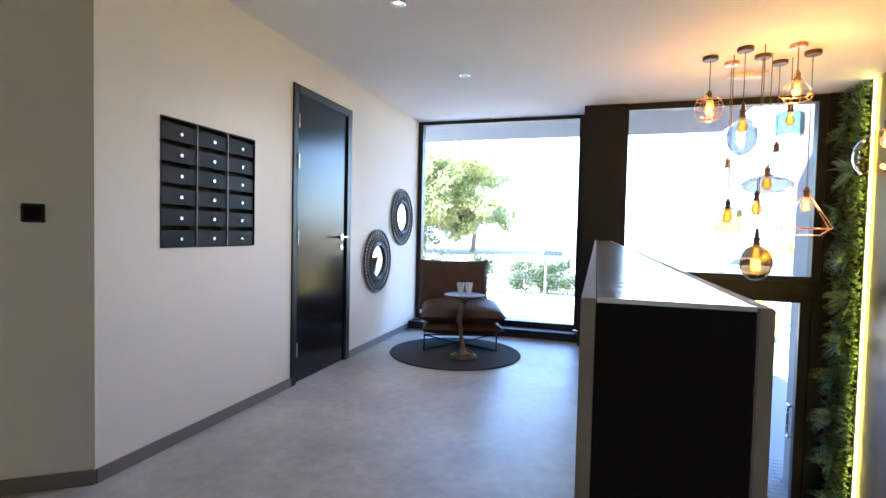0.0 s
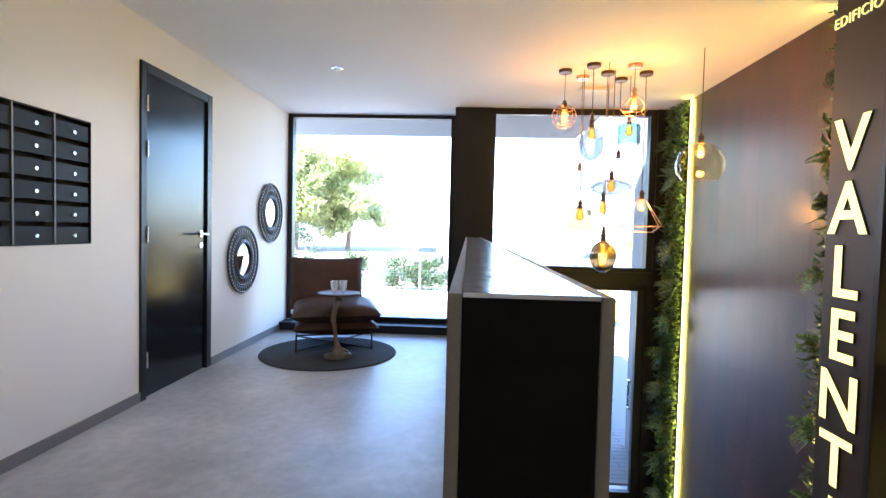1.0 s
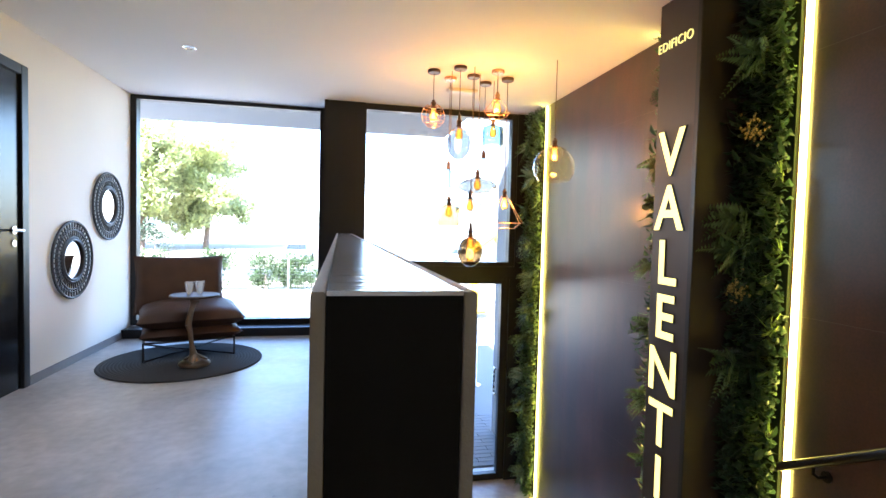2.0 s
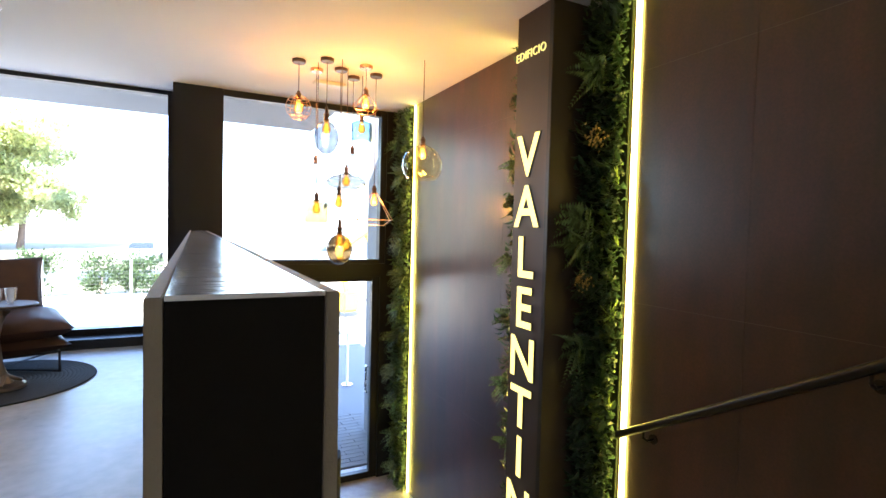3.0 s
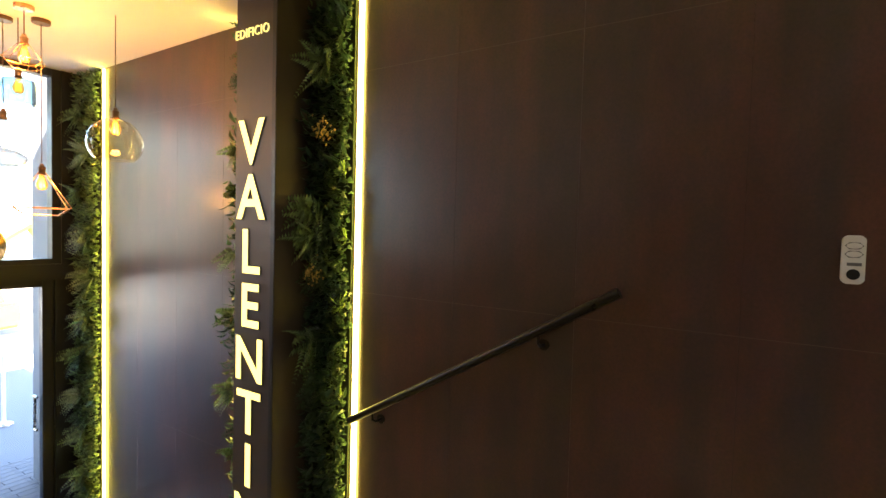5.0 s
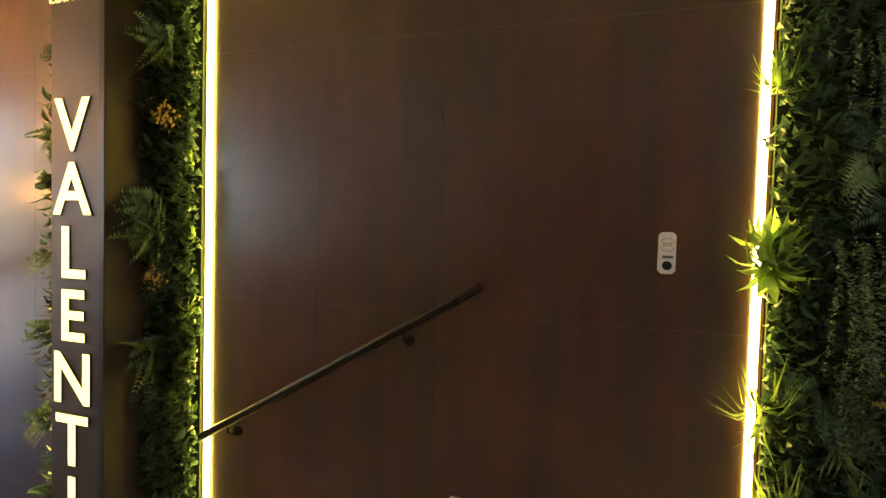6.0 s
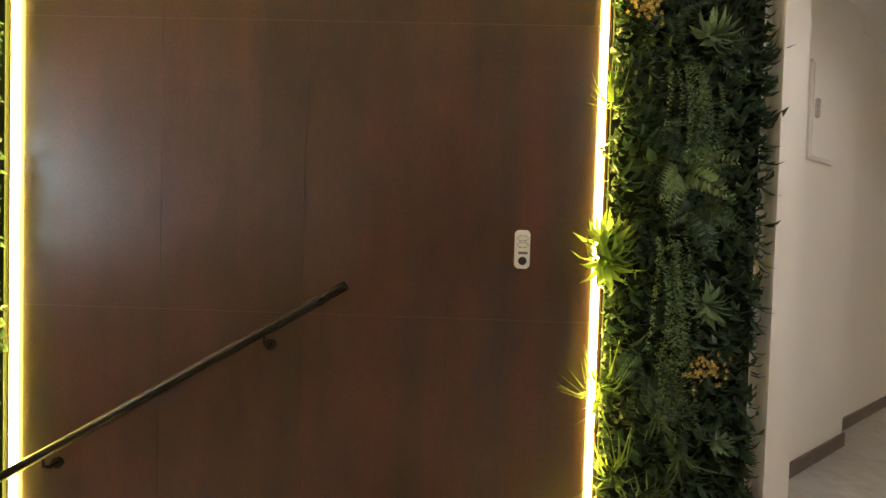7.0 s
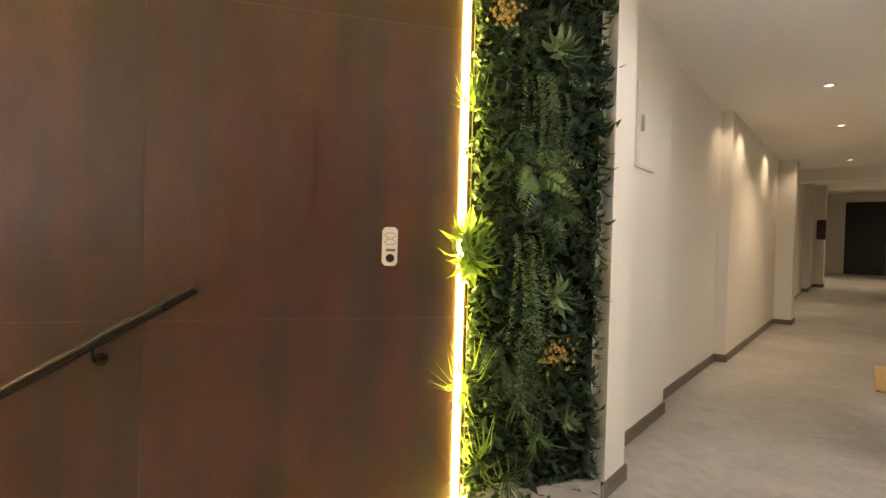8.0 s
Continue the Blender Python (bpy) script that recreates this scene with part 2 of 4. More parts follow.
for leafy in (LEAF, LEAF_DARK, LEAF_STRIP_LIT, LEAF_PALE, PETAL, PINE_GLARE, HEDGE):
    let_through(leafy, 0.7 if leafy in (PINE_GLARE, HEDGE) else 0.62 if leafy is LEAF_STRIP_LIT else 0.35)


# ---- mesh helpers ----
def box(bm, x0, x1, y0, y1, z0, z1, bevel=0.0, m=None):
    vs = [bm.verts.new((x, y, z)) for z in (z0, z1) for x, y in ((x0, y0), (x1, y0), (x1, y1), (x0, y1))]
    fs = [bm.faces.new([vs[i] for i in q]) for q in ((3, 2, 1, 0), (4, 5, 6, 7), (0, 1, 5, 4), (1, 2, 6, 5), (2, 3, 7, 6), (3, 0, 4, 7))]
    if bevel:
        es = list({e for f in fs for e in f.edges})
        r = bmesh.ops.bevel(bm, geom=es, offset=bevel, segments=2, affect="EDGES")
        vs = list({v for v in r["verts"]} | {v for v in vs if v.is_valid})
    if m is not None:
        bmesh.ops.transform(bm, matrix=m, verts=vs)
    return bm


def rod(bm, a, b, r, r2=None, seg=10):
    a, b = Vector(a), Vector(b)
    d = b - a
    m = Matrix.Translation((a + b) / 2) @ d.to_track_quat("Z", "Y").to_matrix().to_4x4()
    bmesh.ops.create_cone(bm, cap_ends=True, segments=seg, radius1=r, radius2=r if r2 is None else r2, depth=d.length, matrix=m)
    return bm


def pipe(bm, pts, r, seg=8, closed=False):
    """A bent tube through the points, in one piece, mitred at its bends."""
    ps = [Vector(p) for p in pts]
    n = len(ps)
    rings = []
    up = None
    for i, p in enumerate(ps):
        a = ps[i - 1] if (i or closed) else None
        b = ps[(i + 1) % n] if (i < n - 1 or closed) else None
        d1 = (p - a).normalized() if a is not None else (b - p).normalized()
        d2 = (b - p).normalized() if b is not None else d1
        t = d1 + d2
        t = t.normalized() if t.length > 1e-6 else d1
        k = 1 / max(0.45, t.dot(d1))
        if up is None:
            up = t.orthogonal().normalized()
        up = (up - t * up.dot(t)).normalized()
        bend = d2 - d1
        bend = (bend - t * bend.dot(t))
        side = t.cross(up)
        ring = []
        for q in range(seg):
            o = up * math.cos(2 * math.pi * q / seg) + side * math.sin(2 * math.pi * q / seg)
            if bend.length > 1e-6:
                u = bend.normalized()
                o = o + u * o.dot(u) * (k - 1)
            ring.append(bm.verts.new(p + o * r))
        rings.append(ring)
    pairs = list(zip(rings, rings[1:])) + ([(rings[-1], rings[0])] if closed else [])
    for a, b in pairs:
        shift = 0
        if b is rings[0]:
            shift = min(range(seg), key=lambda s: sum((a[q].co - b[(q + s) % seg].co).length for q in range(seg)))
        for q in range(seg):
            w = (q + 1) % seg
            bm.faces.new((a[q], a[w], b[(w + shift) % seg], b[(q + shift) % seg]))
    if not closed:
        bm.faces.new(rings[0][::-1])
        bm.faces.new(rings[-1])
    bmesh.ops.recalc_face_normals(bm, faces=bm.faces[:])
    return bm


def lathe(bm, prof, seg=24, at=(0, 0, 0)):
    """A turned form from (radius, height) pairs."""
    rings = []
    for r, z in prof:
        if r < 1e-5:
            rings.append([bm.verts.new((at[0], at[1], at[2] + z))])
        else:
            rings.append([bm.verts.new((at[0] + r * math.cos(2 * math.pi * i / seg), at[1] + r * math.sin(2 * math.pi * i / seg), at[2] + z)) for i in range(seg)])
    for a, b in zip(rings, rings[1:]):
        for i in range(seg):
            j = (i + 1) % seg
            if len(a) == 1 and len(b) == 1:
                continue
            if len(a) == 1:
                bm.faces.new((a[0], b[j], b[i]))
            elif len(b) == 1:
                bm.faces.new((a[i], a[j], b[0]))
            else:
                bm.faces.new((a[i], a[j], b[j], b[i]))
    return bm


def ball_profile(r, h, n=14, cut=0.0):
    """Half outline of an ellipsoid, from the bottom up, with the bottom cut off by a share."""
    out = []
    for i in range(n + 1):
        a = -math.pi / 2 + math.pi * i / n
        z = math.sin(a)
        if z >= -1 + cut:
            out.append((max(0.0, r * math.cos(a)), h * z))
    return out


def prism(bm, pts, z0, z1):
    lo = [bm.verts.new((x, y, z0)) for x, y in pts]
    hi = [bm.verts.new((x, y, z1)) for x, y in pts]
    bm.faces.new(lo[::-1])
    bm.faces.new(hi)
    for i in range(len(pts)):
        j = (i + 1) % len(pts)
        bm.faces.new((lo[i], lo[j], hi[j], hi[i]))
    bmesh.ops.recalc_face_normals(bm, faces=bm.faces[:])
    return bm


def mesh_of(name, bm, material, smooth=False):
    me = bpy.data.meshes.new(name)
    bm.normal_update()
    bm.to_mesh(me)
    bm.free()
    me.materials.append(material)
    if smooth:
        me.polygons.foreach_set("use_smooth", [True] * len(me.polygons))
        me.set_sharp_from_angle(angle=radians(40))
    return me


def part(name, bm, material, parent=None, label="", smooth=False):
    ob = new(name, mesh_of(name, bm, material, smooth))
    if parent is not None:
        ob.parent = parent
    if label:
        tagged(ob, label)
    return ob


def thing(name, at, label, category, group="", turn=0.0):
    e = new(name)
    e.empty_display_size = 0.1
    e.matrix_basis = pose(*at, 0, 0, turn)
    return tagged(e, label, category, group)


def solid(name, boxes, material, label="", kind="structure", bevel=0.0):
    bm = bmesh.new()
    for b in boxes:
        box(bm, *b, bevel=bevel)
    return tagged(part(name, bm, material), label, kind=kind)


def leaf_mesh(name, leaves, material, lance=False):
    """Folded leaf blades: each (foot, way, side, length, width, droop); lance leaves have a rounder outline."""
    vs, fs = [], []
    for foot, way, side, ln, wd, droop in leaves:
        n = way.cross(side)
        if n.length < 1e-6:
            continue
        n.normalize()
        k = len(vs)
        vs.append(foot)
        stations = ((0.28, 0.40, 0.10), (0.62, 0.46, 0.15)) if lance else ((0.45, 0.5, 0.25),)
        for f, w, lift in stations:
            mid = foot + way * ln * f + n * (droop * lift)
            vs += [mid + side * wd * w + n * wd * 0.16, mid, mid - side * wd * w + n * wd * 0.16]
        vs.append(foot + way * ln - n * droop)
        fs += [(k, k + 1, k + 2), (k, k + 2, k + 3)]
        if lance:
            fs += [(k + 1, k + 4, k + 5, k + 2), (k + 2, k + 5, k + 6, k + 3)]
        t = k + 1 + 3 * len(stations)
        fs += [(t - 3, t, t - 2), (t - 2, t, t - 1)]
    me = bpy.data.meshes.new(name)
    me.from_pydata([tuple(v) for v in vs], [], fs)
    me.materials.append(material)
    return me


# ---- the shell of the lobby ----
H = 2.36        # ceiling over the upper floor
LOW = -1.60     # lower entrance floor
XW = -1.065     # letterbox wall
XE = 2.95       # rust-brown wall
YG = 4.52       # glazing of the tall window
YS = 4.16       # glazing over the stair
D = Vector((0.588, -0.809))    # the corridor's way
N = Vector((0.809, 0.588))     # towards its long wall


def hall(s, o):
    p = D * s + N * o
    return (p.x, p.y)


RISE = 0.40 / 9.85     # the far stretch of the corridor climbs gently


def ramp(s):
    return max(0.0, s - 10.35) * RISE


def slope_slab(bm, z0, z1):
    vs = [bm.verts.new((*hall(s, o), z + ramp(s))) for z in (z0, z1) for s, o in ((10.35, -1.2), (20.5, -1.2), (20.5, 1.9), (10.35, 1.9))]
    for q in ((3, 2, 1, 0), (4, 5, 6, 7), (0, 1, 5, 4), (1, 2, 6, 5), (2, 3, 7, 6), (3, 0, 4, 7)):
        bm.faces.new([vs[i] for i in q])
    bmesh.ops.recalc_face_normals(bm, faces=bm.faces[:])


bm = bmesh.new()
prism(bm, [(-3.8, -4.2), (1.0, -4.2), (1.0, 4.52), (-3.8, 4.52)], -0.25, 0.0)
prism(bm, [(1.0, -4.0), (5.0, -4.0), (5.0, -0.35), (1.0, -0.35)], -0.25, 0.0)
prism(bm, [(1.4, -4.0), hall(10.35, -1.2), hall(10.35, 1.9), (5.0, -4.0)], -0.25, 0.0)
slope_slab(bm, -0.25, 0.0)
tagged(part("floor", bm, CONCRETE), "polished grey concrete floor with cloudy stains", kind="structure")
bm = bmesh.new()
prism(bm, [(-3.8, -4.2), (5.0, -4.2), (5.0, 4.22), (1.19, 4.22), (1.19, 4.60), (-3.8, 4.60)], H, H + 0.3)
prism(bm, [(1.52, -4.2), hall(10.35, -1.2), hall(10.35, 1.9), (5.0, -4.2)], H, H + 0.3)
slope_slab(bm, H, H + 0.3)
tagged(part("ceiling", bm, CEILING), "smooth white painted ceiling", kind="structure")
tagged(solid("floor_lower", [(1.072, 3.3, 1.9, 4.40, LOW - 0.2, LOW)], CONCRETE), "pale concrete floor of the lower entrance")

# letterbox wall with its door opening and its niche
DY0, DY1, DZ = 1.995, 2.832, 2.10
MY0, MY1, MZ0, MZ1 = 0.924, 1.606, 0.993, 1.633
x0, x1 = XW - 0.22, XW
solid("wall_west", [(x0, x1, 0.60, MY0, 0, H), (x0, x1, MY0, MY1, 0, MZ0), (x0, x1, MY0, MY1, MZ1, H), (x0, x1, MY1, DY0, 0, H),
                    (x0, x1, DY0, DY1, DZ, H), (x0, x1, DY1, YG + 0.1, 0, H)], PLASTER, "off-white plastered lobby wall")
CX0, CY0_ = XW, 0.60
SW = Vector((CX0, CY0_)) - N * 3.1
bm = bmesh.new()
prism(bm, [(CX0, CY0_), (SW.x, SW.y), (SW.x - 0.12, SW.y + 0.17), (x0 - 0.02, 0.68)], 0, H)
tagged(part("wall_north", bm, PLASTER), "off-white plastered side wall", kind="structure")
solid("wall_far_west", [(SW.x - 0.2, SW.x, -4.2, SW.y + 0.1, 0, H)], PLASTER, "off-white plastered wall")
solid("wall_south", [(-3.8, 1.82, -4.2, -4.0, 0, H)], PLASTER, "off-white plastered wall")
solid("baseboard", [(x1, x1 + 0.012, 0.600, DY0, 0, 0.062), (x1, x1 + 0.012, DY1, 4.25, 0, 0.062)], BASE, "grey skirting", bevel=0.002)
m = Matrix.Translation((CX0, CY0_, 0)) @ Matrix.Rotation(math.atan2(-N.y, -N.x), 4, "Z")
tagged(part("baseboard", box(bmesh.new(), 0.0, 3.1, 0.0, 0.012, 0, 0.062, bevel=0.002, m=m), BASE), "grey skirting", kind="structure")

solid("trim", [(XE - 0.014, XE + 0.10, -2.069, -2.036, 0.0, H)], PLASTER, "narrow plastered edge beside the plant wall")
# corridor: long wall with shallow piers, other side and end
line = [hall(3.355, 1.10), hall(3.583, 1.10), hall(3.585, 1.24), hall(4.66, 1.24), hall(4.70, 1.325), hall(6.55, 1.325), hall(6.57, 1.235), hall(9.86, 1.225),
        hall(9.88, 1.01), hall(10.3, 1.01), hall(10.32, 1.23), hall(14.5, 1.23), hall(14.52, 1.12), hall(15.68, 1.12), hall(15.7, 0.91), hall(16.1, 0.91), hall(16.12, 1.10), hall(20.2, 1.10)]
bm = bmesh.new()
prism(bm, line + [hall(20.2, 1.6), hall(4.7, 1.6), (3.4, -2.06)], 0, H + 0.02)
prism(bm, [hall(10.32, 1.232), hall(14.5, 1.232), hall(14.52, 1.122), hall(15.68, 1.122), hall(15.7, 0.912), hall(16.1, 0.912), hall(16.12, 1.102), hall(20.2, 1.102), hall(20.2, 1.6), hall(10.32, 1.6)], H + 0.02, H + 0.5)
tagged(part("wall_corridor", bm, PLASTER), "plastered corridor wall with shallow piers", kind="structure")
bm = bmesh.new()
for a, b in zip(line, line[1:]):
    va, vb = Vector(a), Vector(b)
    d = vb - va
    m = Matrix.Translation((*va, 0)) @ Matrix.Rotation(math.atan2(d.y, d.x), 4, "Z")
    z = ramp(((va + vb) / 2).dot(D))
    box(bm, -0.001, d.length + 0.012, -0.012, 0.0, z - (0.2 if z else 0), z + 0.07, m=m)
tagged(part("baseboard", bm, BASE_BROWN), "brown corridor skirting", kind="structure")
bm = bmesh.new()
prism(bm, [hall(4.2, -0.9), hall(20.2, -0.9), hall(20.2, -1.1), hall(4.2, -1.1)], 0, H + 0.5)
tagged(part("wall_corridor_side", bm, PLASTER), "plastered corridor wall", kind="structure")
bm = bmesh.new()
prism(bm, [hall(20.2, -1.1), hall(20.2, 1.6), hall(20.4, 1.6), hall(20.4, -1.1)], 0, H + 0.5)
tagged(part("wall_corridor_end", bm, PLASTER), "plastered end wall of the corridor", kind="structure")
bm = bmesh.new()
prism(bm, [hall(11.4, -0.9), hall(11.8, -0.9), hall(11.8, 1.228), hall(11.4, 1.228)], 2.205, H + 0.45)
tagged(part("trim", bm, PLASTER), "dropped beam across the corridor ceiling", kind="structure")


# ---- glazing ----
def window(name, x0, x1, z0, z1, fr, label, right=None, y=YG, head=None):
    """A fixed light: four bars of black aluminium, and a pane."""
    w = tagged(thing(name, (x0, y, z0), label, "window"), kind="structure")
    W, HH = x1 - x0, z1 - z0
    r = fr if right is None else right
    top = fr * 0.7 if head is None else head
    for nm, b in (("window_frame", (0, fr, -0.05, 0.05, 0, HH)), ("window_frame", (W - r, W, -0.05, 0.05, 0, HH)),
                  ("window_frame", (fr, W - r, -0.05, 0.05, HH - top, HH)), ("window_sill", (fr, W - r, -0.06, 0.05, 0, fr))):
        part(nm, box(bmesh.new(), *b, bevel=0.003), BLACK, w)
    p = part("pane", box(bmesh.new(), fr - 0.004, W - r + 0.004, -0.006, 0.006, fr - 0.004, HH - top + 0.004), PANE, w)
    p.visible_shadow = False
    return w


window("window_1", XW, 0.79, 0.085, H, 0.055, "tall fixed window in a black aluminium frame")
window("window_2", 1.155, 2.80, 0.735, H, 0.045, "large upper window in a black aluminium frame", right=0.065, y=YS, head=0.062)
window("window_3", 1.155, 1.80, LOW, 0.60, 0.06, "lower side light in a black frame", y=YS)
solid("trim", [(XW + 0.002, 0.788, 4.25, 4.468, 0.0, 0.085)], BLACK, "black metal plinth below the tall window", bevel=0.004)
solid("trim", [(1.192, 2.80, YS - 0.066, YS + 0.06, 0.60, 0.735)], BLACK, "black transom between the upper and lower glazing", bevel=0.003)
solid("trim", [(2.75, 3.15, YS - 0.062, YS + 0.06, LOW, 0.60), (2.80, 3.15, YS - 0.062, YS + 0.06, 0.60, H)], BLACK, "black jamb beside the plant wall")
solid("column", [(0.79, 1.19, 4.095, 4.62, LOW, H)], BLACK, "black clad column between the windows", bevel=0.004)
d = tagged(thing("door_1", (1.80, YS, LOW), "glazed entrance door in a black aluminium frame, shut", "door"), kind="structure")
for b in ((0, 0.07, -0.035, 0.035, 0, 2.20), (0.87, 0.95, -0.035, 0.035, 0, 2.20), (0.07, 0.87, -0.035, 0.035, 2.145, 2.20), (0.07, 0.87, -0.035, 0.035, 0.0, 0.07)):
    part("door_frame", box(bmesh.new(), *b, bevel=0.003), BLACK, d)
p = part("pane", box(bmesh.new(), 0.066, 0.874, -0.006, 0.006, 0.066, 2.149), PANE, d)
p.visible_shadow = False
part("door_handle", pipe(bmesh.new(), [(0.855, 0.036, 0.92), (0.855, 0.09, 0.92), (0.855, 0.09, 1.20), (0.855, 0.036, 1.20)], 0.012), STEEL, d)

# ---- low wall beside the stair ----
PX0, PX1, PY0, PY1, PZ = 0.926, 1.073, -0.492, 4.15, 1.052
w = tagged(thing("parapet_wall", (0, 0, 0), "low wall clad in grey tile with a black end panel", "low wall"), kind="structure")
part("core", box(bmesh.new(), PX0 + 0.013, PX1 - 0.013, PY0 + 0.004, PY1, LOW, PZ - 0.0045), BLACK_MATT, w)
part("end_panel", box(bmesh.new(), PX0 + 0.0135, PX1 - 0.0135, PY0, PY0 + 0.004, LOW, PZ - 0.0045), BLACK_MATT, w, "matt black end board")
ys = [PY0, 0.19, 1.40, 2.60, 3.80, PY1]
for a, b in zip(ys, ys[1:]):
    part("tile", box(bmesh.new(), PX0 + 0.0135, PX1 - 0.0135, a + 0.001, b - 0.001, PZ - 0.004, PZ, bevel=0.0012), STONE, w)
    part("tile", box(bmesh.new(), PX0, PX0 + 0.0125, a - 0.001, b - 0.003, 0.0, PZ - 0.001, bevel=0.0012), TILE_EDGE, w)
    part("tile", box(bmesh.new(), PX1 - 0.0125, PX1, a - 0.001, b - 0.003, LOW, PZ - 0.001, bevel=0.0012), TILE_EDGE, w)
part("edge_trim", box(bmesh.new(), PX0 + 0.0135, PX1 - 0.0135, PY0 - 0.0025, PY0 + 0.0, PZ - 0.0038, PZ + 0.0004), STEEL, w, "thin metal edge strip")

# ---- stair down to the entrance ----
st = tagged(thing("staircase", (PX1, -0.35, 0), "concrete stair of nine risers", "stair"), kind="structure")
for i in range(8):
    part("step", box(bmesh.new(), 0.002, XE - PX1 - 0.016, 0.281 * i, 0.281 * (i + 1) + (0 if i == 7 else 0.02), LOW, -0.1778 * (i + 1), bevel=0.003), CONCRETE, st)

# ---- rust-brown wall of steel sheets ----
east = tagged(part("wall_east", box(bmesh.new(), XE + 0.006, 3.2, -2.06, YS - 0.064, LOW, H), BLACK_MATT), "wall clad in rust-brown steel sheets", kind="structure")
zs = [LOW, -0.39, 0.765, 1.92, H]
sheet_y = [[-1.46, -0.851, -0.276, 0.300, 0.93], [1.53, 2.07, 2.61, 3.15, 3.69]]
for col in sheet_y:
    for a, b in zip(col, col[1:]):
        for c, e in zip(zs, zs[1:]):
            part("panel", box(bmesh.new(), XE - 0.003, XE + 0.006, a + 0.0005, b - 0.0005, c + 0.001, e - 0.001), CORTEN, east)

for col in sheet_y:
    for z in zs[1:-1]:
        part("seam", box(bmesh.new(), XE - 0.0034, XE + 0.003, col[0], col[-1], z - 0.001, z + 0.001), SEAM, east)

# ---- sign column ----
CY0, CY1, CX = 1.207, 1.533, 2.66
sc = thing("sign_column", (CX, CY0, LOW), "dark bronze sheet column with glowing letters", "sign")
part("body", box(bmesh.new(), 0, XE - CX - 0.004, 0, CY1 - CY0, 0, H - LOW, bevel=0.003), COLUMN, sc)
part("edge_trim", box(bmesh.new(), -0.002, 0.0, 0.0, 0.028, 0, H - LOW), BLACK, sc)


def letter(text, size, at, material, parent, wide=1.0, bold=0.0, name="letter", space=1.0):
    """Raised letters of the built-in font on the face that looks towards -x, right way round."""
    cu = bpy.data.curves.new(name, "FONT")
    cu.body, cu.size, cu.extrude, cu.offset, cu.align_x = text, size, 0.003, bold, "CENTER"
    cu.space_character = space
    tmp = bpy.data.objects.new("tmp_text", cu)
    me = bpy.data.meshes.new_from_object(tmp)
    bpy.data.objects.remove(tmp)
    me.materials.clear()
    me.materials.append(material)
    ob = new(name, me)
    ob.parent = parent
    ob.matrix_basis = Matrix.Translation(at) @ Matrix(((0, 0, -1, 0), (-1, 0, 0, 0), (0, 1, 0, 0), (0, 0, 0, 1))) @ Matrix.Diagonal((wide, 1, 1, 1))
    return ob


for i, ch in enumerate("VALENTIN"):
    z = 1.676 - 0.291 * i - 0.243 - LOW
    letter(ch, 0.333, (-0.0042, 0.188, z), SIGNLIGHT, sc, 0.98, 0.005)
    letter(ch, 0.333, (-0.0022, 0.188, z), BLACK, sc, 1.0, 0.009, "letter_edge")
letter("EDIFICIO", 0.068, (-0.0035, 0.193, 2.100 - LOW), SIGNSMALL, sc, 0.94, -0.0006, "letters", 1.1)

# ---- yellow light strips ----
for y, z0, w in ((0.889, -0.85, 0.035), (-1.432, 0.0, 0.027), (3.676, LOW, 0.030), (1.851, LOW, 0.030)):
    s = thing("led_strip", (XE - 0.004, y, z0), "yellow vertical light strip edging the plants", "light strip", "light strips")
    part("channel", box(bmesh.new(), -0.008, 0.0, -w / 2 + 0.004, w / 2 - 0.004, 0, H - z0 - 0.004), STEEL, s)
    part("diffuser", box(bmesh.new(), -0.013, -0.0005, -w / 2, w / 2, 0.001, H - z0 - 0.006, bevel=0.005), LED, s, "glowing yellow diffuser")
    z = 0.30 + (0.22 if y > 0 else 0.05)
    while z < H - z0 - 0.1:
        part("clip", box(bmesh.new(), -0.015, -0.009, -w / 2 - 0.002, w / 2 + 0.002, z, z + 0.004), BLACK, s)
        z += 0.62

# ---- handrail ----
hr = thing("handrail", (0, 0, 0), "dark brown tube handrail sloping down the stair", "handrail")
A, B = Vector((2.875, -0.462, 0.888)), Vector((2.875, 0.862, 0.101))
part("tube", rod(bmesh.new(), A, B, 0.0195, seg=20), RAIL, hr, smooth=True)
for c in (A, B):
    part("end_cap", rod(bmesh.new(), c - (B - A).normalized() * 0.003, c + (B - A).normalized() * 0.003, 0.0197, seg=20), RAIL, hr)
for f in (0.2337, 0.886):
    c = A.lerp(B, f)
    part("bracket", pipe(bmesh.new(), [c + Vector((0, 0, -0.012)), c + Vector((0.0, 0, -0.05)), c + Vector((0.028, 0, -0.068)), (XE - 0.002, c.y, c.z - 0.068)], 0.0065), RAIL, hr)
    part("wall_plate", rod(bmesh.new(), (XE - 0.008, c.y, c.z - 0.068), (XE - 0.003, c.y, c.z - 0.068), 0.024, seg=18), RAIL, hr)

# ---- small control on the brown wall ----
k = thing("wall_control", (XE - 0.003, -1.141, 0.972), "white two-button wall control with a round key switch", "switch")
bm = prism(bmesh.new(), [(-0.018, 0), (0.018, 0), (0.029, 0.011), (0.029, 0.139), (0.018, 0.150), (-0.018, 0.150), (-0.029, 0.139), (-0.029, 0.011)], 0, 0.024)
bmesh.ops.bevel(bm, geom=bm.edges[:], offset=0.002, segments=2, affect="EDGES")
bmesh.ops.transform(bm, matrix=Matrix(((0, 0, -1, 0), (1, 0, 0, 0), (0, 1, 0, 0), (0, 0, 0, 1))), verts=bm.verts[:])
bmesh.ops.recalc_face_normals(bm, faces=bm.faces[:])
part("body", bm, GREYPLASTIC, k, smooth=True)
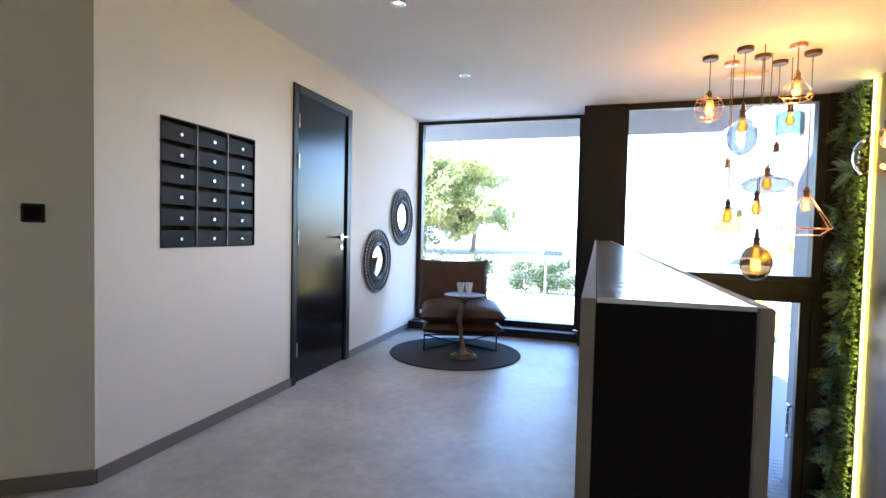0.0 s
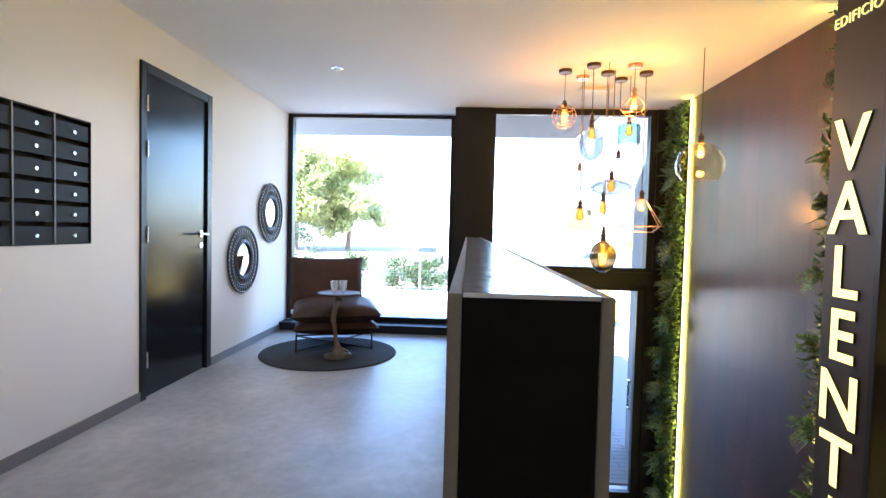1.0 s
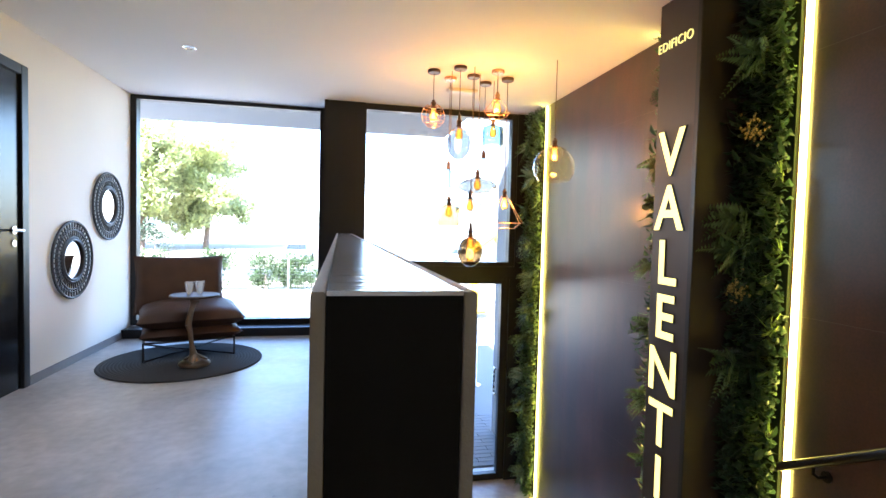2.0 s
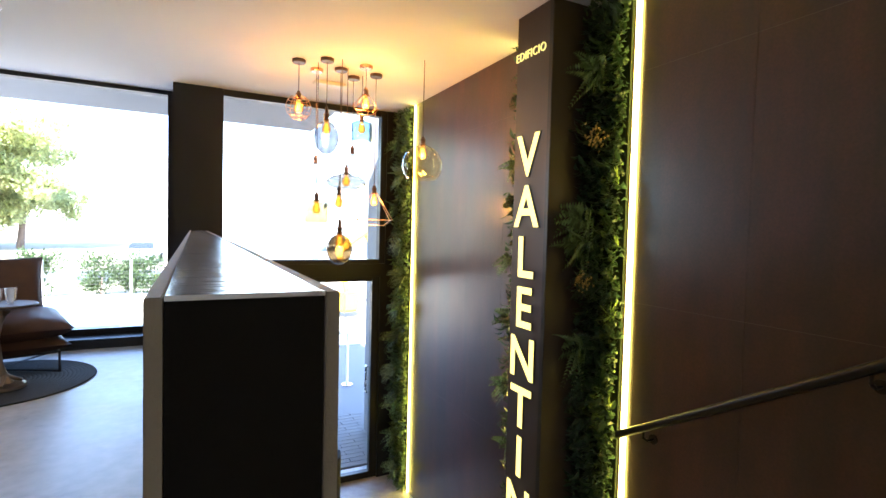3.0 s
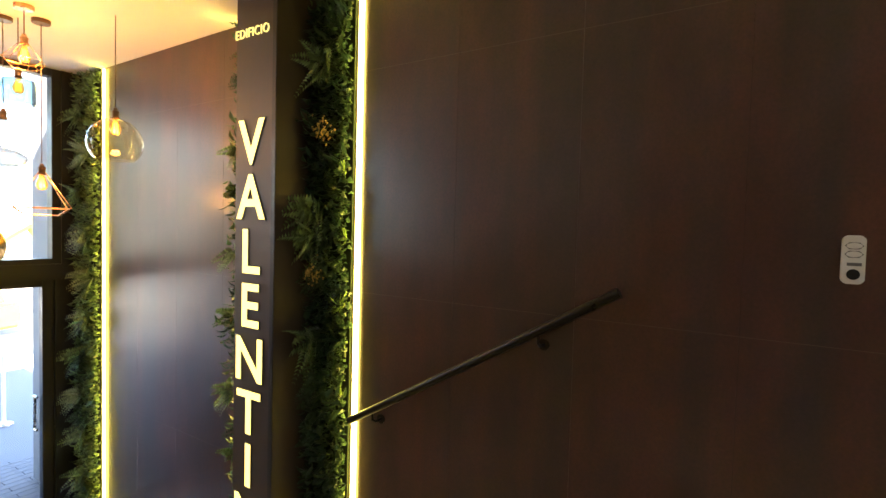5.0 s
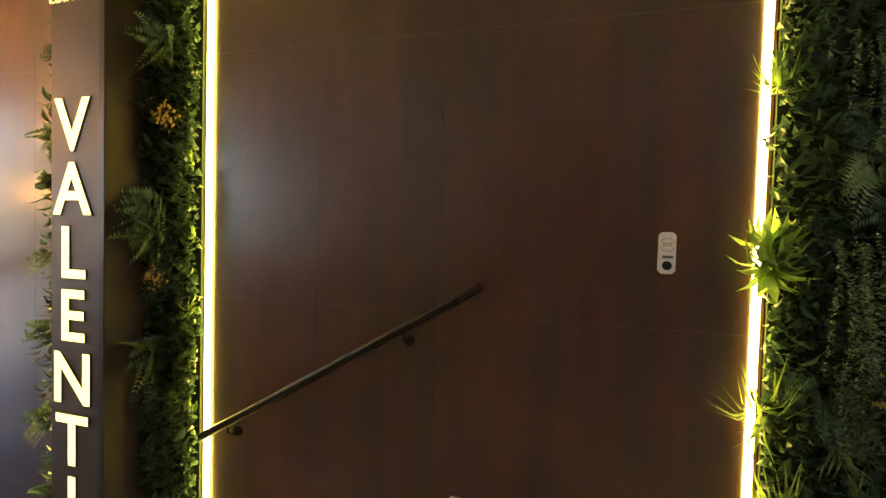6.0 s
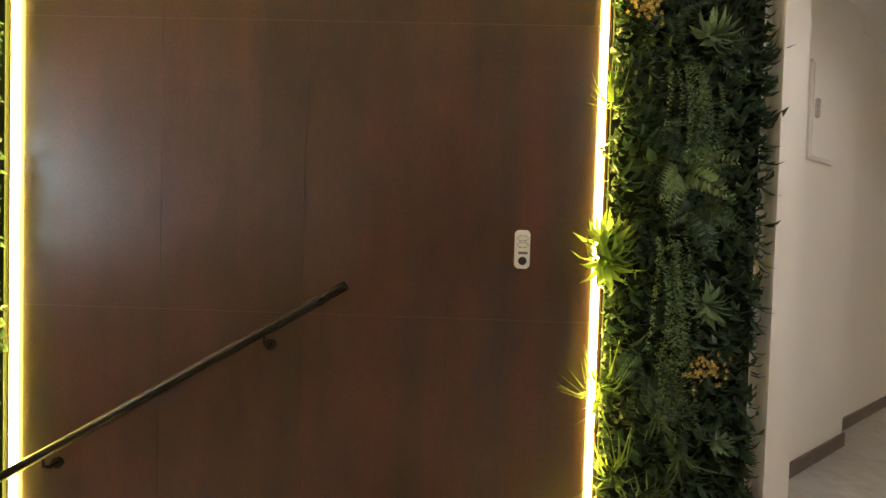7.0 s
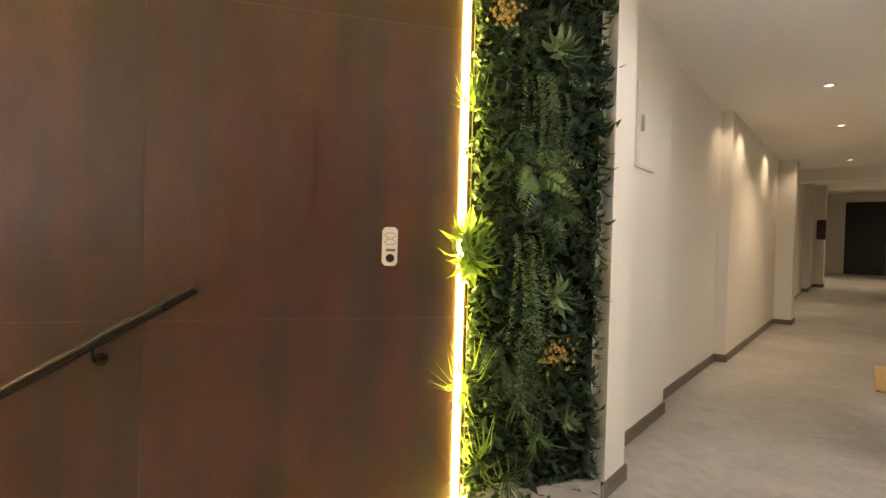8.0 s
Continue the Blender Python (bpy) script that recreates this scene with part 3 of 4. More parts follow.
for z in (0.118, 0.092):
    part("button", lathe(bmesh.new(), [(0.0, 0.0), (0.013, 0.0), (0.013, 0.003), (0.0, 0.004)], 20), GREYPLASTIC, k).matrix_basis = Matrix.Translation((-0.0235, 0, z)) @ Matrix.Rotation(radians(-90), 4, "Y") @ Matrix.Diagonal((0.7, 1.5, 1, 1))
    bm = bmesh.new()
    pipe(bm, [(-0.0247, -0.021, z), (-0.0247, -0.012, z + 0.009), (-0.0247, 0.012, z + 0.009), (-0.0247, 0.021, z), (-0.0247, 0.012, z - 0.009), (-0.0247, -0.012, z - 0.009)], 0.0017, 5, True)
    part("marking", bm, GREYPRINT, k)
part("label_bar", box(bmesh.new(), -0.0248, -0.024, -0.020, 0.016, 0.056, 0.066), GREYPRINT, k)
part("key_switch", rod(bmesh.new(), (-0.030, 0, 0.030), (-0.023, 0, 0.030), 0.0165, seg=20), BLACK, k, smooth=True)


# ---- artificial plant walls ----
def rand_dir(spread, lean=(0, 0, -0.2)):
    v = Vector((-1, random.uniform(-1, 1) * spread, random.uniform(-1, 1) * spread)) + Vector(lean)
    return v.normalized()


def blade(foot, way, ln, wd, droop):
    side = way.cross(Vector((random.uniform(-0.5, 0.5), random.uniform(-0.5, 0.5), 1)))
    side.normalize()
    return (foot, way, side, ln, wd, droop)


def rosette(at, size, n=18, wd=0.27):
    out = []
    for i in range(n):
        a = i * 2.4
        t = 0.45 + 0.55 * i / n
        way = Vector((-1.15 + 0.9 * t, math.cos(a) * t, math.sin(a) * t)).normalized()
        out.append(blade(Vector(at), way, size * random.uniform(0.8, 1.05), size * wd, size * 0.12))
    return out


def tuft(at, size, n=32, bias=(0, 0, 0.1)):
    out = []
    for i in range(n):
        way = (Vector((-0.8, random.uniform(-1, 1), random.uniform(-1, 1))) + Vector(bias)).normalized()
        out.append(blade(Vector(at), way, size * random.uniform(0.6, 1.1), 0.008, size * 0.22))
    return out


def fern(at, size, n=5, down=0.9):
    out = []
    for i in range(n):
        way = Vector((-0.55, random.uniform(-0.9, 0.9), random.uniform(-down, 0.55))).normalized()
        side = way.cross(Vector((-1, 0, 0.01))).normalized()
        steps = 13
        for q in range(2, steps):
            f = q / steps
            foot = Vector(at) + way * size * f + Vector((0, 0, -0.22 * size * f * f))
            ln = size * 0.30 * (1 - f) + 0.012
            for sg in (-1, 1):
                out.append((foot, (side * sg + way * 0.5).normalized(), way, ln, ln * 0.42, ln * 0.15))
    return out


def trail(at, size, n=7):
    """Hanging stems set with small round leaves."""
    out = []
    for i in range(n):
        p = Vector(at) + Vector((0, random.uniform(-0.06, 0.06), random.uniform(-0.02, 0.03)))
        ln = size * random.uniform(0.6, 1.0)
        steps = int(ln / 0.011)
        drift = random.uniform(-0.15, 0.15)
        for q in range(steps):
            f = q / steps
            foot = p + Vector((-0.05 * math.sin(f * 2.6) - 0.03, drift * f * ln, -f * ln))
            for sg in (-1, 1):
                way = Vector((random.uniform(-1.0, 0.1), sg * random.uniform(0.3, 1), random.uniform(-0.9, 0.5))).normalized()
                out.append(blade(foot + Vector((0, 0, random.uniform(-0.005, 0.005))), way, random.uniform(0.010, 0.018), random.uniform(0.007, 0.012), 0.002))
    return out


def blossoms(at, size, n=60):
    out = []
    for i in range(n):
        p = Vector(at) + Vector((random.uniform(-0.5, 0.1) * size, random.gauss(0, 0.42) * size, random.gauss(0, 0.38) * size))
        for q in range(5):
            a = q * 1.257
            out.append(blade(p, Vector((-0.5, math.cos(a), math.sin(a))).normalized(), 0.011, 0.009, 0.001))
    return out


def bulk(y, z):
    """How far the foliage swells out of its backing, in lumps a hand or two wide."""
    return 0.30 + 0.70 * min(1.0, max(0.0, 0.5 + 1.1 * noise.noise(Vector((y * 5.0, z * 3.4, 1.7)))))


def plant_wall(y0, y1, z0, z1, dense, label, x=XE, deep=0.055, ivy=1250, box_leaves=1300, leafy=LEAF_DARK, small=LEAF):
    pw = thing("plant_wall", (0, 0, 0), label, "plant wall", "plant walls")
    part("backing", box(bmesh.new(), x - 0.02, XE + 0.002, y0, y1, z0, z1), BACKING_SHADE, pw)
    area = (y1 - y0) * (z1 - z0)
    edge = 0.02
    for nm, material, n, ln, wd in (("ivy", leafy, ivy, 0.074, 0.034), ("boxwood", small, box_leaves, 0.038, 0.016), ("fern_leaves", LEAF_DARK, 0, 0, 0)):
        leaves = []
        for i in range(int(n * area * dense)):
            y, z = random.uniform(y0 - edge * 0.3, y1 + edge * 0.3), random.uniform(z0, z1)
            foot = Vector((x - 0.02 - random.random() ** 1.2 * deep * bulk(y, z), y, z))
            leaves.append(blade(foot, rand_dir(1.3), ln * random.uniform(0.6, 1.3), wd * random.uniform(0.7, 1.2), 0.01))
        if nm == "fern_leaves":
            for i in range(int(6 * area * dense)):
                leaves += fern((x - 0.045, random.uniform(y0 + 0.35 * (y1 - y0), y1 - 0.05), random.uniform(z0 + 0.1, z1 - 0.05)), random.uniform(0.12, 0.20))
        # edge leaves that stick out over the border
        if nm == "ivy":
            for i in range(int((z1 - z0) * 130)):
                y = y0 if random.random() < 0.5 else y1
                foot = Vector((x - random.uniform(0.3, 1.0) * min(deep, 0.09), y + (0.018 if y == y0 else -0.018), random.uniform(z0, z1)))
                leaves.append(blade(foot, Vector((-0.5, (1 if y == y1 else -1) * 0.5, random.uniform(-0.8, 0.8))).normalized(), random.uniform(0.028, 0.048), 0.026, 0.01))
        ob = new(nm, leaf_mesh(nm, leaves, material, nm != "fern_leaves"))
        ob.parent = pw
        tagged(ob, kind="stuff")
    return pw


def accent(pw, nm, leaves, material, label=""):
    ob = new(nm, leaf_mesh(nm, leaves, material, nm == "rosette"))
    ob.parent = pw
    if label:
        tagged(ob, label)


random.seed(5)
# p1 swaps in paler greens, standing in for the strip's light on its leaves.
p1 = plant_wall(3.705, 4.06, LOW + 0.02, H - 0.01, 1.3, "artificial green wall of fern and ivy by the windows", leafy=LEAF, small=LEAF_PALE)
p2 = plant_wall(0.925, 1.195, LOW + 0.3, H - 0.01, 1.9, "narrow artificial green wall beside the sign column", deep=0.10, ivy=1100, box_leaves=380)
p4 = plant_wall(1.545, 1.815, LOW + 0.02, H - 0.01, 1.2, "narrow artificial green strip behind the sign column", deep=0.15, ivy=1100, box_leaves=700)
p3 = plant_wall(-2.032, -1.465, 0.05, H - 0.01, 1.15, "dense artificial green wall with ferns and yellow blossom", deep=0.075, ivy=1400, box_leaves=900)
# Rosettes and tufts next to the strip take the colour with its glow painted in.
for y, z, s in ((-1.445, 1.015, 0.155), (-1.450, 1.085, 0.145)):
    accent(p3, "rosette", rosette((XE - 0.055, y, z), s, 26, 0.22), LEAF_STRIP_LIT, "green rosette over the light strip, coloured bright as if lit by it")
for y, z, s in ((-1.79, 1.85, 0.16), (-1.81, 0.87, 0.15), (-1.75, 2.22, 0.12), (-1.87, 0.36, 0.10)):
    accent(p3, "rosette", rosette((XE - 0.11, y, z), s * 0.72, 22, 0.25), LEAF_PALE)
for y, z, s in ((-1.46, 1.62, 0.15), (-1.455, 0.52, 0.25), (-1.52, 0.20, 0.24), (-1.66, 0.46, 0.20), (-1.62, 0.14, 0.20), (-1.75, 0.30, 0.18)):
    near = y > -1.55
    accent(p3, "grass_tuft", tuft((XE - (0.04 if near else 0.085), y, z), s, 32, (0, 0.5, 0.15) if near else (0, 0, 0.1)), LEAF_STRIP_LIT if near else LEAF)
for y, z, s in ((-1.68, 1.72, 0.34), (-1.75, 1.68, 0.30), (-1.64, 1.12, 0.42), (-1.70, 0.98, 0.40), (-1.66, 0.72, 0.3)):
    accent(p3, "trailing_stems", trail((XE - 0.125, y, z), s, 9), LEAF_PALE if z > 0.9 else LEAF)
for y, z, s in ((-1.80, 0.63, 0.085), (-1.55, 1.95, 0.085)):
    accent(p3, "blossom_cluster", blossoms((XE - 0.125, y, z), s), PETAL, "small yellow blossoms")
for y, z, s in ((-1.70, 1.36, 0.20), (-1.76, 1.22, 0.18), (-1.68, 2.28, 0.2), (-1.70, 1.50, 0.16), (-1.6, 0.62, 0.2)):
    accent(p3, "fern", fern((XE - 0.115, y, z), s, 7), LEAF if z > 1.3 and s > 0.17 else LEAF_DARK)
for y, z, s in ((1.02, 1.60, 0.09), (1.09, 0.86, 0.07)):
    accent(p2, "blossom_cluster", blossoms((XE - 0.125, y, z), s, 45), PETAL, "small yellow blossoms")
for y, z, s in ((1.10, 1.20, 0.30), (1.06, 1.95, 0.28), (1.12, 0.5, 0.3), (1.12, 1.05, 0.3)):
    accent(p2, "fern", fern((XE - 0.10, y, z), s * 0.75, 9), LEAF)
# These tufts also carry the strip's glow in their leaf colour.
for y, z, s in ((0.95, 0.7, 0.12), (0.93, 1.05, 0.07), (0.95, 0.2, 0.12), (0.95, 1.4, 0.10)):
    accent(p2, "grass_tuft", tuft((XE - 0.05, y, z), s, 14), LEAF_STRIP_LIT)
for z, s in ((1.55, 0.16), (0.95, 0.20), (0.55, 0.18), (0.1, 0.2), (-0.3, 0.16), (1.3, 0.1)):
    accent(p4, "fern", fern((2.83, 1.76, z), s * 0.75, 9), LEAF)
for i in range(11):
    accent(p1, "fern", fern((XE - 0.06, random.uniform(3.75, 4.0), LOW + 0.2 + 0.34 * i), 0.20, 10), LEAF_PALE if i % 3 == 0 else LEAF)


# ---- black interior door ----
d = tagged(thing("door_2", (XW, DY0, 0), "glossy black interior door with a steel lever, shut", "door"), kind="structure")
dw = DY1 - DY0
for b in ((-0.10, 0.012, 0, 0.055, 0, DZ), (-0.10, 0.012, dw - 0.068, dw, 0, DZ), (-0.10, 0.012, 0.055, dw - 0.068, DZ - 0.062, DZ)):
    part("door_frame", box(bmesh.new(), *b, bevel=0.003), BLACK, d)
part("door_leaf", box(bmesh.new(), -0.055, -0.006, 0.058, dw - 0.071, 0.006, DZ - 0.065, bevel=0.002), BLACK_GLOSS, d)
for z in (0.25, 1.04, 1.57, 1.85):
    part("hinge", rod(bmesh.new(), (0.014, 0.056, z - 0.05), (0.014, 0.056, z + 0.05), 0.007, seg=10), STEEL, d, "steel hinge", smooth=True)
hd = part("door_handle", rod(bmesh.new(), (-0.007, 0.705, 1.04), (0.002, 0.705, 1.04), 0.026, seg=22), STEEL, d, "steel lever handle", smooth=True)
bm = pipe(bmesh.new(), [(0.0, 0.705, 1.04), (0.05, 0.705, 1.04), (0.055, 0.69, 1.04), (0.052, 0.585, 1.04)], 0.009, 10)
part("lever", bm, STEEL, hd, smooth=True)
part("key_rosette", rod(bmesh.new(), (-0.007, 0.705, 0.955), (0.001, 0.705, 0.955), 0.022, seg=20), STEEL, d, "steel keyhole rosette", smooth=True)
part("keyhole", box(bmesh.new(), 0.001, 0.002, 0.701, 0.709, 0.942, 0.965), DARKVOID, d)

# ---- letterboxes in the niche ----
mb = thing("letterbox_bank", (XW, MY0, MZ0), "charcoal bank of eighteen letterboxes set into the wall", "letterboxes")
mw, mh = MY1 - MY0, MZ1 - MZ0
part("body", box(bmesh.new(), -0.20, -0.045, 0.001, mw - 0.001, 0.001, mh - 0.001), DARKVOID, mb)
for b in ((0, mw, 0, 0.006), (0, mw, mh - 0.006, mh), (0, 0.006, 0.006, mh - 0.006), (mw - 0.006, mw, 0.006, mh - 0.006)):
    part("frame", box(bmesh.new(), -0.05, 0.004, b[0], b[1], b[2], b[3], bevel=0.001), MAILGREY, mb)
cw, rh = (mw - 0.012) / 3, (mh - 0.012) / 6
for c in (1, 2):
    part("divider", box(bmesh.new(), -0.05, 0.003, 0.006 + cw * c - 0.004, 0.006 + cw * c + 0.004, 0.006, mh - 0.006), BASE, mb)
for c in range(3):
    for r in range(6):
        y0, z0 = 0.006 + cw * c + 0.005, 0.006 + rh * r
        bm = box(bmesh.new(), -0.012, -0.002, y0, y0 + cw - 0.010, z0 + 0.004, z0 + rh - 0.024, bevel=0.0012)
        box(bm, -0.040, -0.012, y0, y0 + cw - 0.010, z0 + rh - 0.028, z0 + rh - 0.0235)
        fl = part("letterbox_door", bm, MAILGREY, mb)
        part("slot_lip", box(bmesh.new(), -0.004, 0.002, y0, y0 + cw - 0.010, z0 + 0.0005, z0 + 0.0035), MAILGREY, mb)
        part("lock", rod(bmesh.new(), (-0.003, y0 + cw * 0.52, z0 + 0.038), (0.004, y0 + cw * 0.52, z0 + 0.038), 0.0095, seg=16), STEEL, fl, "round steel lock", smooth=True)

# ---- black switch on the side wall ----
sw = thing("wall_switch", (-1.234, 0.477, 1.104), "square black wall switch", "switch", turn=36)
part("plate", box(bmesh.new(), -0.040, 0.040, -0.010, 0, 0, 0.076, bevel=0.003), BLACK, sw)
part("rocker", box(bmesh.new(), -0.028, 0.028, -0.013, -0.010, 0.010, 0.066, bevel=0.002), BLACK_MATT, sw)


# ---- round mirrors ----
def round_mirror(at, ro, ri):
    m = thing("round_mirror", at, "round mirror in a wide black woven frame", "mirror", "wall mirrors")
    turn = Matrix.Rotation(radians(90), 4, "Y")

    def ring(r, t):
        bm = bmesh.new()
        prof = [(r + t * math.cos(a), t * math.sin(a)) for a in [2 * math.pi * i / 8 for i in range(9)]]
        lathe(bm, prof, 48)
        bmesh.ops.transform(bm, matrix=Matrix.Translation((0.016, 0, 0)) @ turn, verts=bm.verts[:])
        return bm
    for r, t in ((ro - 0.008, 0.010), (ro - 0.052, 0.0045), (ri + 0.078, 0.006), (ri + 0.004, 0.013), (ri + 0.022, 0.009)):
        part("hoop", ring(r, t), RATTAN, m, smooth=True)
    for k in range(44):
        a = 2 * math.pi * k / 44
        c, s = math.cos(a), math.sin(a)
        c2, s2 = math.cos(a + 0.05), math.sin(a + 0.05)
        part("spoke", rod(bmesh.new(), (0.014, (ri + 0.02) * c, (ri + 0.02) * s), (0.014, (ro - 0.01) * c2, (ro - 0.01) * s2), 0.0055, seg=6), RATTAN, m)
    bm = lathe(bmesh.new(), [(0, 0.0), (ri + 0.02, 0.0), (ri + 0.02, 0.008), (0, 0.008)], 48)
    bmesh.ops.transform(bm, matrix=Matrix.Translation((0.002, 0, 0)) @ turn, verts=bm.verts[:])
    part("glass", bm, MIRROR, m, "mirror glass")
    return m


round_mirror((XW, 3.375, 0.81), 0.300, 0.150)
round_mirror((XW, 3.975, 1.245), 0.298, 0.150)

# ---- rug, chair, table ----
rg = thing("round_rug", (-0.262, 3.37, 0), "round charcoal braided rug on the concrete floor", "rug")
bm = bmesh.new()
prof = [(0, 0.0), (0.588, 0.0), (0.594, 0.005)]
for i in range(24):
    r = 0.591 - i * 0.0244
    prof += [(r, 0.010), (r - 0.006, 0.0125), (r - 0.019, 0.0125)]
prof.append((0, 0.011))
part("braid", lathe(bm, prof, 72), RUG, rg, smooth=True)


def cushion(bm, w, dp, h, soft=3.2, nx=22, ny=20, sag=0.0):
    """A stuffed cushion: full in the middle, thin and pointed at its corners."""
    top, bot = {}, {}
    for i in range(nx + 1):
        for j in range(ny + 1):
            u, v = 2 * i / nx - 1, 2 * j / ny - 1
            body = (max(0.0, (1 - abs(u) ** soft) * (1 - abs(v) ** soft))) ** 0.45
            pull = 1 - 0.055 * (1 - abs(v) ** 2) * abs(u) ** 4 - 0.0
            pull2 = 1 - 0.055 * (1 - abs(u) ** 2) * abs(v) ** 4
            x, y = u * w / 2 * pull, v * dp / 2 * pull2
            lump = 0.012 * noise.noise(Vector((x * 6, y * 6, w)))
            top[i, j] = bm.verts.new((x, y, h * 0.5 * body + lump * body - sag * (1 - u * u) * (1 - v * v)))
            if i in (0, nx) or j in (0, ny):
                bot[i, j] = top[i, j]
            else:
                bot[i, j] = bm.verts.new((x, y, -h * 0.5 * body + lump * body))
    for i in range(nx):
        for j in range(ny):
            bm.faces.new((top[i, j], top[i + 1, j], top[i + 1, j + 1], top[i, j + 1]))
            bm.faces.new((bot[i, j], bot[i, j + 1], bot[i + 1, j + 1], bot[i + 1, j]))
    return bm


ch = thing("lounge_chair", (-0.325, 3.70, 0.012), "brown leather lounge chair on a thin black wire frame", "chair", turn=19)
bm = bmesh.new()
for sgn in (-1, 1):
    pipe(bm, [(sgn * 0.33, -0.33, 0.15), (sgn * 0.33, -0.34, 0.012), (-sgn * 0.33, 0.30, 0.012), (-sgn * 0.33, 0.28, 0.15)], 0.008)
pipe(bm, [(-0.33, -0.33, 0.15), (0.33, -0.33, 0.15), (0.33, 0.28, 0.15), (-0.33, 0.28, 0.15)], 0.008, closed=True)
part("wire_frame", bm, BLACK, ch, "black wire base")
sc_ = part("seat", cushion(bmesh.new(), 0.76, 0.68, 0.16), LEATHER, ch, "brown leather seat cushion", smooth=True)
sc_.matrix_basis = pose(0.02, -0.03, 0.212, 2, 0, 0)
s2 = part("seat_cushion", cushion(bmesh.new(), 0.80, 0.70, 0.20), LEATHER, ch, "plump upper seat cushion", smooth=True)
s2.matrix_basis = pose(0.02, -0.04, 0.330, 2, 0, 0)
bk = part("backrest", cushion(bmesh.new(), 0.73, 0.53, 0.16), LEATHER, ch, "leaning leather back cushion", smooth=True)
bk.matrix_basis = pose(-0.045, 0.27, 0.548, 72, 0, 0)
for x in (-0.345, 0.345):
    part("piping", pipe(bmesh.new(), [(x - 0.045, 0.10, 0.33), (x * 0.99 - 0.045, 0.22, 0.40), (x * 0.99 - 0.045, 0.32, 0.74)], 0.005, 6), LEATHER, ch)

tb = thing("side_table", (-0.135, 3.19, 0.012), "small round bronze side table with a gnarled stem", "table")
part("base", lathe(bmesh.new(), [(0, 0), (0.108, 0), (0.115, 0.008), (0.112, 0.022), (0.09, 0.030), (0.05, 0.036), (0, 0.04)], 36), BRONZE, tb, smooth=True)
bm = bmesh.new()
pts = [(0.0, 0.0, 0.03, 0.050), (-0.006, 0.0, 0.07, 0.030), (-0.022, 0.004, 0.16, 0.017), (-0.034, 0.004, 0.27, 0.018), (-0.046, 0, 0.315, 0.024), (-0.040, 0, 0.36, 0.024),
       (-0.024, 0, 0.43, 0.020), (-0.010, 0, 0.48, 0.024), (0.0, 0, 0.515, 0.042), (0.0, 0, 0.535, 0.055)]
for a, b in zip(pts, pts[1:]):
    rod(bm, a[:3], b[:3], a[3], b[3], seg=14)
part("stem", bm, BRONZE, tb, smooth=True)
for k in range(3):
    a = 2.1 * k + 0.6
    part("toe", rod(bmesh.new(), (0, 0, 0.085), (0.095 * math.cos(a), 0.095 * math.sin(a), 0.032), 0.018, 0.008, seg=8), BRONZE, tb)
part("tabletop", lathe(bmesh.new(), [(0, 0.535), (0.168, 0.535), (0.178, 0.541), (0.178, 0.548), (0.172, 0.552), (0.165, 0.549), (0, 0.549)], 48), TABLETOP, tb, smooth=True)
for x, y in ((-0.170, 3.18), (-0.105, 3.215)):
    g = thing("drinking_glass", (x, y, 0.561), "clear drinking glass on the side table", "glass", "glasses on the table")
    part("bowl", lathe(bmesh.new(), [(0.0, 0.012), (0.022, 0.012), (0.026, 0.02), (0.034, 0.095), (0.0365, 0.102), (0.034, 0.102), (0.031, 0.095), (0.023, 0.024), (0, 0.02)], 24), TUMBLER, g, smooth=True)
    part("foot", lathe(bmesh.new(), [(0.0, 0.0), (0.024, 0.0), (0.024, 0.004), (0.010, 0.006), (0.010, 0.0118), (0, 0.0118)], 20), TUMBLER, g, smooth=True)

# dark tub chair at the foot of the stair
tc = thing("tub_chair", (1.80, 3.30, LOW), "dark upholstered tub chair on the lower floor", "chair", turn=180)
bm = bmesh.new()
prism(bm, [(0.32 * math.cos(a), 0.30 * math.sin(a)) for a in [math.pi * i / 12 for i in range(13)]] + [(0.25 * math.cos(a), 0.23 * math.sin(a)) for a in [math.pi * i / 12 for i in range(12, -1, -1)]], 0.15, 0.78)
bmesh.ops.bevel(bm, geom=[e for e in bm.edges if min(v.co.z for v in e.verts) > 0.77], offset=0.028, segments=4, affect="EDGES")
part("back_shell", bm, BLACK_MATT, tc, smooth=True)
part("seat", cushion(bmesh.new(), 0.52, 0.5, 0.16), BLACK_MATT, tc, smooth=True).matrix_basis = pose(0, -0.05, 0.40)
for x in (-0.2, 0.2):
    for y in (-0.22, 0.2):
        part("leg", rod(bmesh.new(), (x, y, 0), (x, y, 0.4), 0.014), BLACK, tc)

